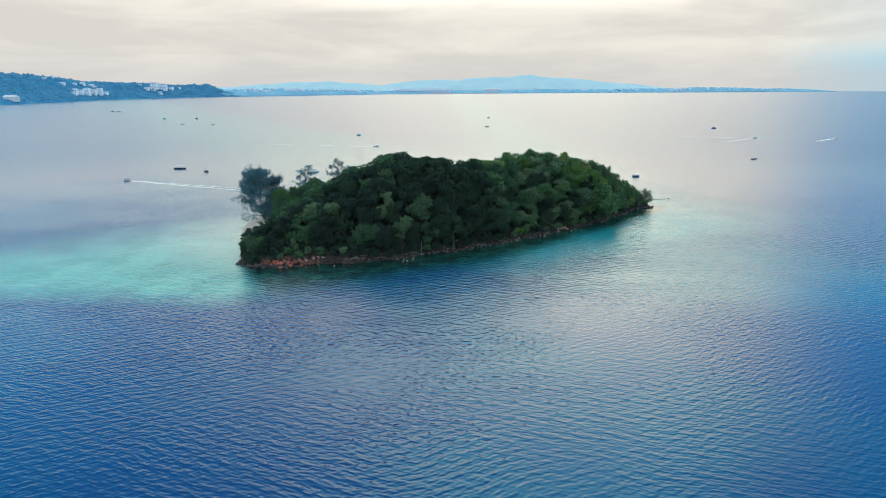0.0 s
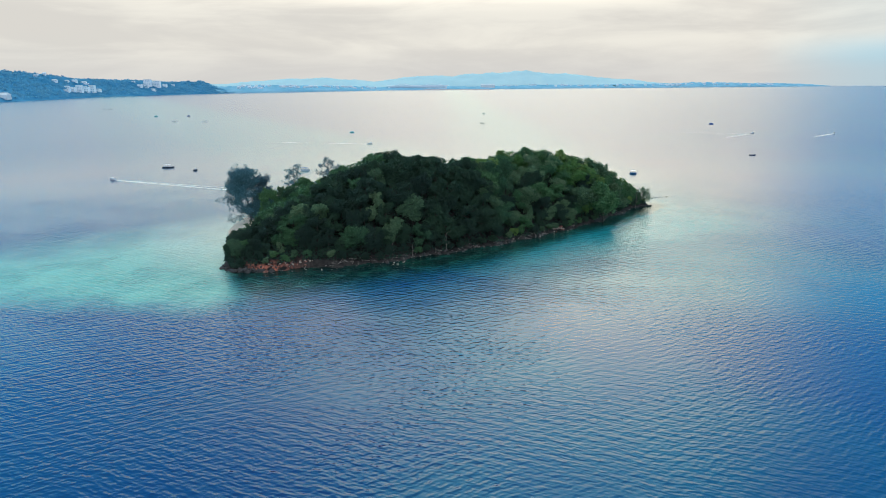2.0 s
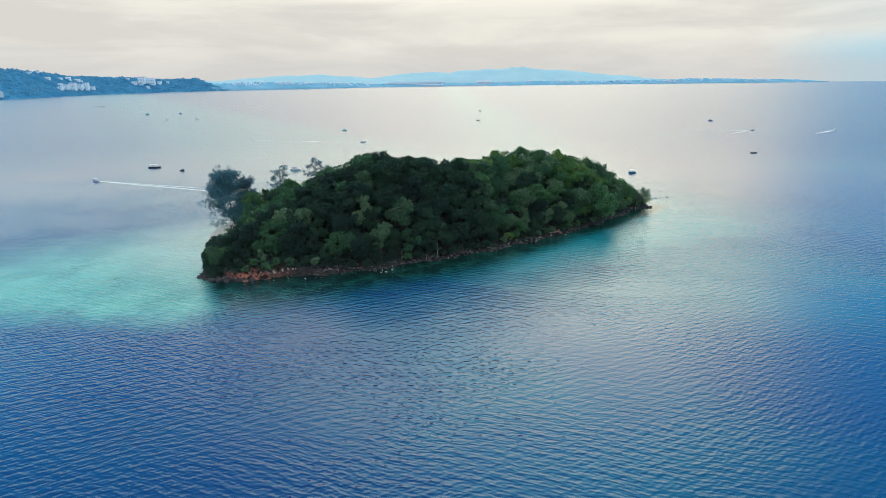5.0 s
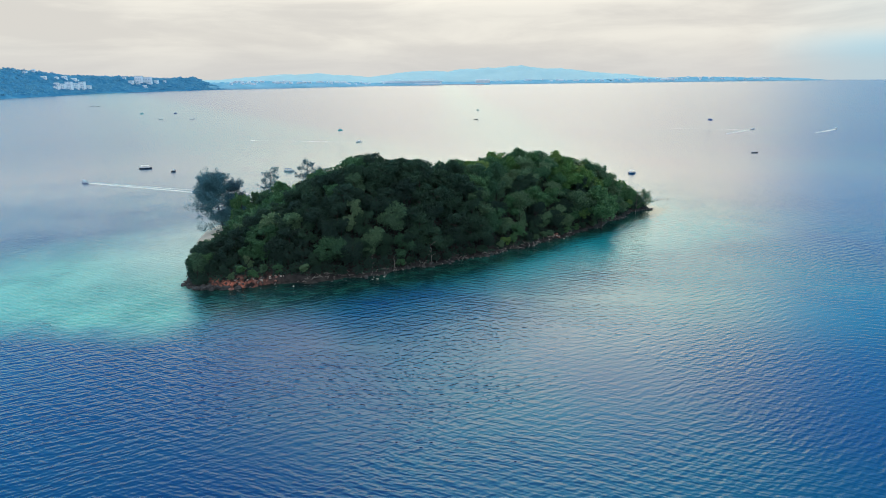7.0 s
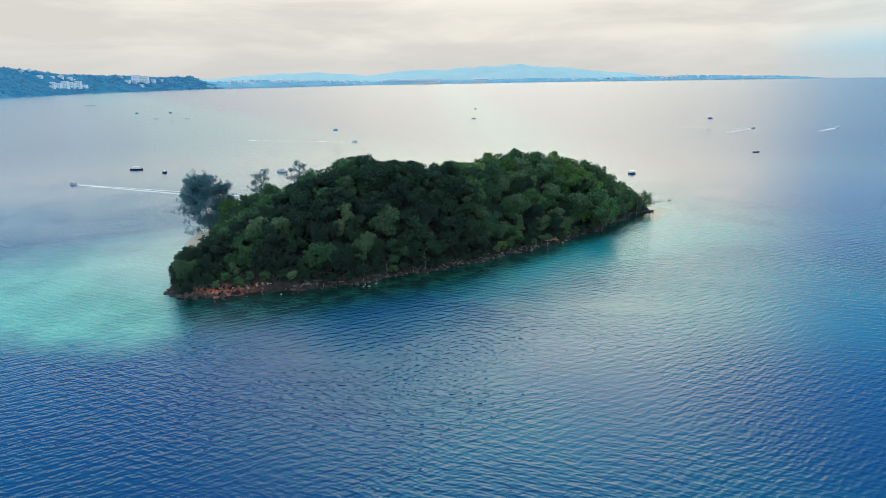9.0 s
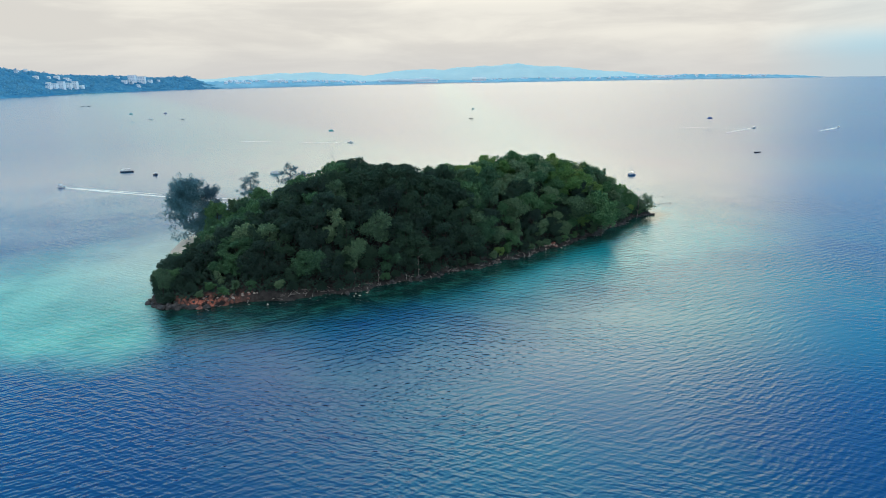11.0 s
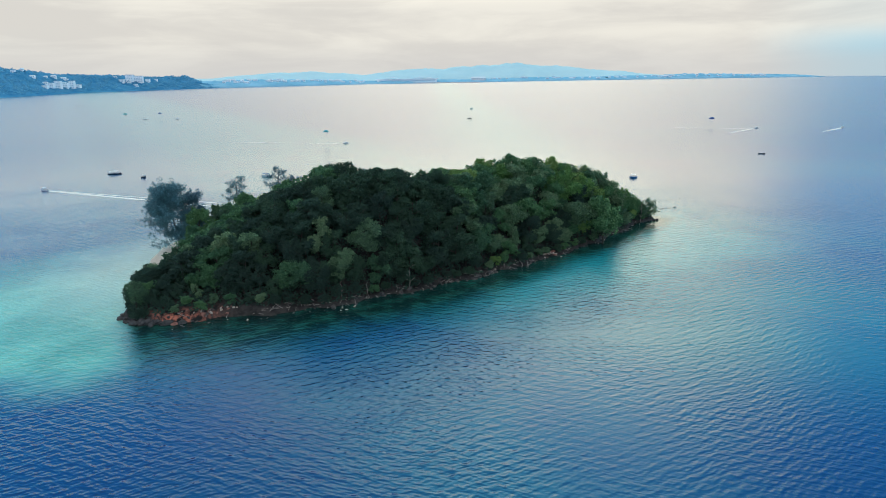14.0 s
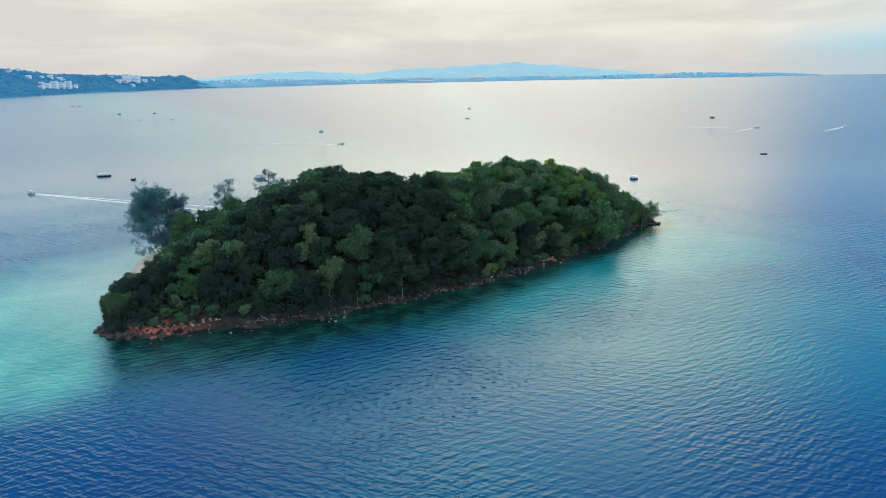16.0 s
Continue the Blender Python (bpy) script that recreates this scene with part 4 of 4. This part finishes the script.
def build_driftwood():
    rng = np.random.default_rng(17)
    stock = []
    for k in range(5):
        bm = bmesh.new()
        pts = [Vector((q * 4 - 2, 0.5 * math.sin(q * 3 + k), 0.25 * math.sin(q * 4 + 2 * k))) for q in np.linspace(0, 1, 6)]
        tube(bm, pts, [0.16, 0.15, 0.13, 0.10, 0.07, 0.03], 6)
        for j in (1, 2, 3, 4):
            e = Vector((rng.uniform(0.3, 0.9), rng.uniform(-0.8, 0.8), rng.uniform(0.2, 0.9)))
            tube(bm, [pts[j], pts[j] + e * 0.6, pts[j] + e * rng.uniform(1.0, 1.8)], [0.08, 0.05, 0.02], 5)
        me = bpy.data.meshes.new("fallen_branch")
        bm.to_mesh(me)
        bm.free()
        me.materials.append(PALE_WOOD)
        stock.append(smooth(me))
    runs = [(14, 36, 12), (36, 70, 44), (70, 84, 10), (84, 108, 34), (108, 132, 22), (132, 192, 30)]
    for a, b, n in runs:
        for _ in range(n):
            s = rng.uniform(a, b)
            d = rng.uniform(0.2, 2.6)
            x, y = to_xy(s, front(s) + d)
            k = rng.uniform(0.25, 0.62)
            m = pose(x, y, ground(s, front(s) + d) + 0.25, rng.uniform(-30, 30), rng.uniform(-50, 25), rng.uniform(0, 360)) @ Matrix.Diagonal((k, k, k, 1))
            ob = shared("fallen_branch", stock[int(rng.integers(5))], None, m=m)
            tagged(ob, "bleached bare branch washed up on the rocks", "driftwood", "driftwood along the shore")


build_driftwood()


def bare_tree(x, y, h, seed, label):
    rng = np.random.default_rng(seed)
    s, v = to_sv(x, y)
    t = thing("dead_tree", pose(x, y, ground(s, v) - 0.2), label, "tree")
    bm = bmesh.new()
    pts = [Vector((0.25 * math.sin(q * 3), -0.5 * q, q * h)) for q in np.linspace(0, 1, 6)]
    tube(bm, pts, [0.09, 0.08, 0.07, 0.06, 0.04, 0.02], 6)
    part("trunk", bm, PALE_WOOD, t)
    for k in range(5):
        bm = bmesh.new()
        o = pts[2 + k % 4]
        e = Vector((math.cos(k * 2.2), -abs(math.sin(k * 2.2)) - 0.2, 0.9)) * h * rng.uniform(0.14, 0.26)
        tube(bm, [o, o + e * 0.5 + Vector((0, 0, 0.1)), o + e], [0.06, 0.04, 0.015], 5)
        part("branch", bm, PALE_WOOD, t)


bare_tree(2.8, 214.6, 6.6, 1, "pale leafless tree on the dark slope")
bare_tree(-15.6, 208.0, 4.4, 2, "pale leafless trunk above the rocks")
bare_tree(-9.0, 211.0, 3.6, 3, "pale leafless trunk above the rocks")
bare_tree(93.0, 287.5, 10.5, 4, "thin bare tree leaning out at the rocky tip")


# ---- boats ----
def hull_mesh(bm, length, beam, depth, sheer=0.25, n=11):
    rows = []
    for i in range(n):
        q = i / (n - 1)
        w = beam / 2 * (1 - max(0, (q - 0.55) / 0.45) ** 2.2) * (0.86 + 0.14 * min(1, q * 4))
        x = (q - 0.5) * length
        top = depth * (0.72 + sheer * q * q)
        keel = -depth * 0.35 * (1 - max(0, (q - 0.75) / 0.25) ** 2 * 0.9)
        w = max(w, 0.02)
        rows.append([bm.verts.new(c) for c in ((x, -w, top), (x, -w * 0.82, keel * 0.1), (x, 0, keel), (x, w * 0.82, keel * 0.1), (x, w, top),
                                               (x, w * 0.86, top - 0.02), (x, 0, depth * 0.3), (x, -w * 0.86, top - 0.02))])
    for a, b in zip(rows, rows[1:]):
        for k in range(8):
            bm.faces.new((a[k], a[(k + 1) % 8], b[(k + 1) % 8], b[k]))
    bm.faces.new(rows[0][::-1])
    bm.faces.new(rows[-1])
    return bm


def boat(name, x, y, turn, length, beam, depth, hull, label, roof=None, cabin=False, group=""):
    t = thing(name, pose(x, y, 0.1, 0, 0, turn), label, "boat", group)
    part("hull", hull_mesh(bmesh.new(), length, beam, depth), hull, t)
    for k in (-0.25, 0.0, 0.2):
        part("bench", box(bmesh.new(), k * length, 0, depth * 0.6, length * 0.05, beam * 0.8, 0.06), DECK, t)
    if roof is not None:
        for sy in (-1, 1):
            part("rail", box(bmesh.new(), -0.06 * length, sy * beam * 0.47, depth * 0.98, length * 0.84, 0.1, 0.34, 0.02), HULL_WHITE, t, "white rail board")
        part("canopy", box(bmesh.new(), -0.08 * length, 0, depth + 1.15, length * 0.62, beam * 1.0, 0.14, 0.03), roof, t)
        for sx in (-0.3, 0.14):
            for sy in (-1, 1):
                part("post", tube(bmesh.new(), [(sx * length, sy * beam * 0.4, depth * 0.6), (sx * length, sy * beam * 0.4, depth + 1.12)], [0.03, 0.03], 6), HULL_WHITE, t)
    if cabin:
        c = part("cabin", box(bmesh.new(), 0.05 * length, 0, depth + 0.3, length * 0.3, beam * 0.7, 0.8, 0.08), HULL_WHITE, t)
        part("windscreen", box(bmesh.new(), 0.205 * length, 0, depth + 0.42, 0.05, beam * 0.6, 0.35), GLASS_DARK, c)
    e = part("outboard_engine", box(bmesh.new(), -0.5 * length - 0.12, 0, depth * 0.72, 0.3, 0.34, 0.7, 0.06), DARK_METAL, t)
    part("engine_leg", box(bmesh.new(), -0.5 * length - 0.12, 0, 0.05, 0.14, 0.1, 0.7), DARK_METAL, e)
    return t


boat("long_boat", -193.2, 444.5, 6, 8.2, 1.7, 0.8, HULL_DARK, "long dark open boat with a white rail lying at anchor", HULL_WHITE)
boat("dinghy", -168, 429, 40, 2.7, 1.3, 0.8, HULL_DARK, "small dark dinghy lying at anchor", None, True)
boat("tour_boat", -91, 425, -4, 6.8, 2.0, 0.75, HULL_WHITE, "white tour boat with a blue canopy behind the island", CANVAS, True)
boat("motor_boat", 126.4, 398.5, 10, 4.6, 1.9, 0.8, HULL_BLUE, "small blue and white motor boat near the rocky tip", HULL_WHITE)
boat("motor_boat", 249.5, 490.5, 0, 4.8, 1.8, 0.6, HULL_DARK, "dark open motor boat drifting on calm water")
boat("speedboat", -204.6, 388.9, 155, 5.6, 2.2, 0.9, HULL_WHITE, "white speedboat drawing a long foam wake", None, True, "running speedboats")
boat("speedboat", -66, 601.7, 5, 5.2, 2.0, 0.8, HULL_WHITE, "white speedboat towing a parasail", None, True, "running speedboats")
boat("speedboat", 345, 683, 20, 6.0, 2.2, 0.8, HULL_WHITE, "white speedboat with a short bright wake", None, True, "running speedboats")
boat("speedboat", 430, 676, 42, 6.5, 2.4, 0.9, HULL_WHITE, "white speedboat with a broad bright wake", None, True, "running speedboats")
boat("motor_boat", 61.6, 877, 0, 5.5, 2.0, 0.8, HULL_DARK, "dark motor boat far out on the bay")
boat("motor_boat", -748, 1416, 0, 8, 2.4, 1.0, HULL_DARK, "dark motor boat far out below the headland")
boat("motor_boat", -732, 1412, 0, 8, 2.4, 1.0, HULL_DARK, "dark motor boat far out below the headland")


def wake(pts, widths, label):
    bm = bmesh.new()
    rows = []
    for i, (x, y) in enumerate(pts):
        a, b = Vector(pts[max(i - 1, 0)]), Vector(pts[min(i + 1, len(pts) - 1)])
        d = (b - a).normalized()
        nrm = Vector((-d.y, d.x))
        rows.append([bm.verts.new((x + nrm.x * widths[i] * k, y + nrm.y * widths[i] * k, 0.05 + 0.05 * (1 - abs(k) * 2))) for k in (-0.5, -0.2, 0.2, 0.5)])
    for a, b in zip(rows, rows[1:]):
        for k in range(3):
            bm.faces.new((a[k], b[k], b[k + 1], a[k + 1]))
    bmesh.ops.recalc_face_normals(bm, faces=bm.faces)
    tagged(part("wake", bm, FOAM), label, "foam", kind="stuff")


def line(a, b, n):
    return [(a[0] + (b[0] - a[0]) * i / n, a[1] + (b[1] - a[1]) * i / n) for i in range(n + 1)]


wake(line((-201.5, 387.5), (-92, 337), 12), [1.6, 2.2, 2.3, 2.2, 2.1, 2.0, 1.9, 1.8, 1.7, 1.6, 1.5, 1.4, 1.2], "long pale foam wake behind a speedboat")
wake(line((-201.5, 388.3), (-92, 345), 12), [0.5, 0.8, 0.9, 1.0, 1.0, 1.0, 1.0, 1.0, 1.0, 1.0, 1.0, 1.0, 1.0], "thin second line of a speedboat wake")
wake(line((-69, 601.6), (-175, 629), 6), [0.5, 0.6, 0.6, 0.6, 0.6, 0.5, 0.4], "faint foam line behind a towing boat")
wake(line((342, 682), (296, 640), 5), [1.5, 2.2, 2.4, 2.0, 1.5, 0.8], "short bright wake of a speedboat")
wake(line((340, 681), (268, 707), 5), [0.8, 0.8, 0.7, 0.6, 0.6, 0.5], "faint curved wake of a speedboat")
wake(line((428, 674), (388, 641), 5), [2.4, 3.6, 4.0, 3.2, 2.2, 1.0], "broad bright wake of a speedboat")


def parasail(x, y, z, width, mat, label, toward):
    t = thing("parasail", pose(x, y, z), label, "parasail", "parasails over the bay")
    bm = bmesh.new()
    bmesh.ops.create_uvsphere(bm, u_segments=14, v_segments=10, radius=width / 2)
    bmesh.ops.delete(bm, geom=[w for w in bm.verts if w.co.z < -0.05 * width], context="VERTS")
    for w in bm.verts:
        w.co.z *= 0.75
    bmesh.ops.solidify(bm, geom=bm.faces[:], thickness=0.05)
    part("canopy", bm, mat, t)
    for k in range(6):
        a = k * math.tau / 6
        part("line", tube(bmesh.new(), [(width * 0.48 * math.cos(a), width * 0.48 * math.sin(a), 0), (0, 0, -width * 0.75)], [0.03, 0.03], 4), LINE_GREY, t)
    part("tow_line", tube(bmesh.new(), [(0, 0, -width * 0.75), (toward[0] - x, toward[1] - y, 0.9 - z)], [0.02, 0.02], 4), LINE_GREY, t)


parasail(-81.1, 590, 11.5, 4.6, SAIL_TEAL, "teal parasail on a tow line low over the water", (-67, 601.5))
parasail(307.8, 705, 8.5, 5.4, SAIL_BLUE, "dark blue parasail on a tow line low over the water", (343, 682.5))
parasail(65.5, 900, 11, 4.2, SAIL_TEAL, "small teal parasail far out on the bay", (61.6, 878))
parasail(-425, 950, 8.0, 5.4, SAIL_TEAL, "teal parasail far out near the headland", (-400, 955))
parasail(-378, 955, 8.0, 4.8, SAIL_BLUE, "blue parasail far out near the headland", (-352, 950))
boat("motor_boat", -400, 955, 10, 6, 2.2, 0.8, HULL_WHITE, "white towing boat far out on the bay")
boat("motor_boat", -352, 950, -10, 6, 2.2, 0.8, HULL_WHITE, "white towing boat far out on the bay")
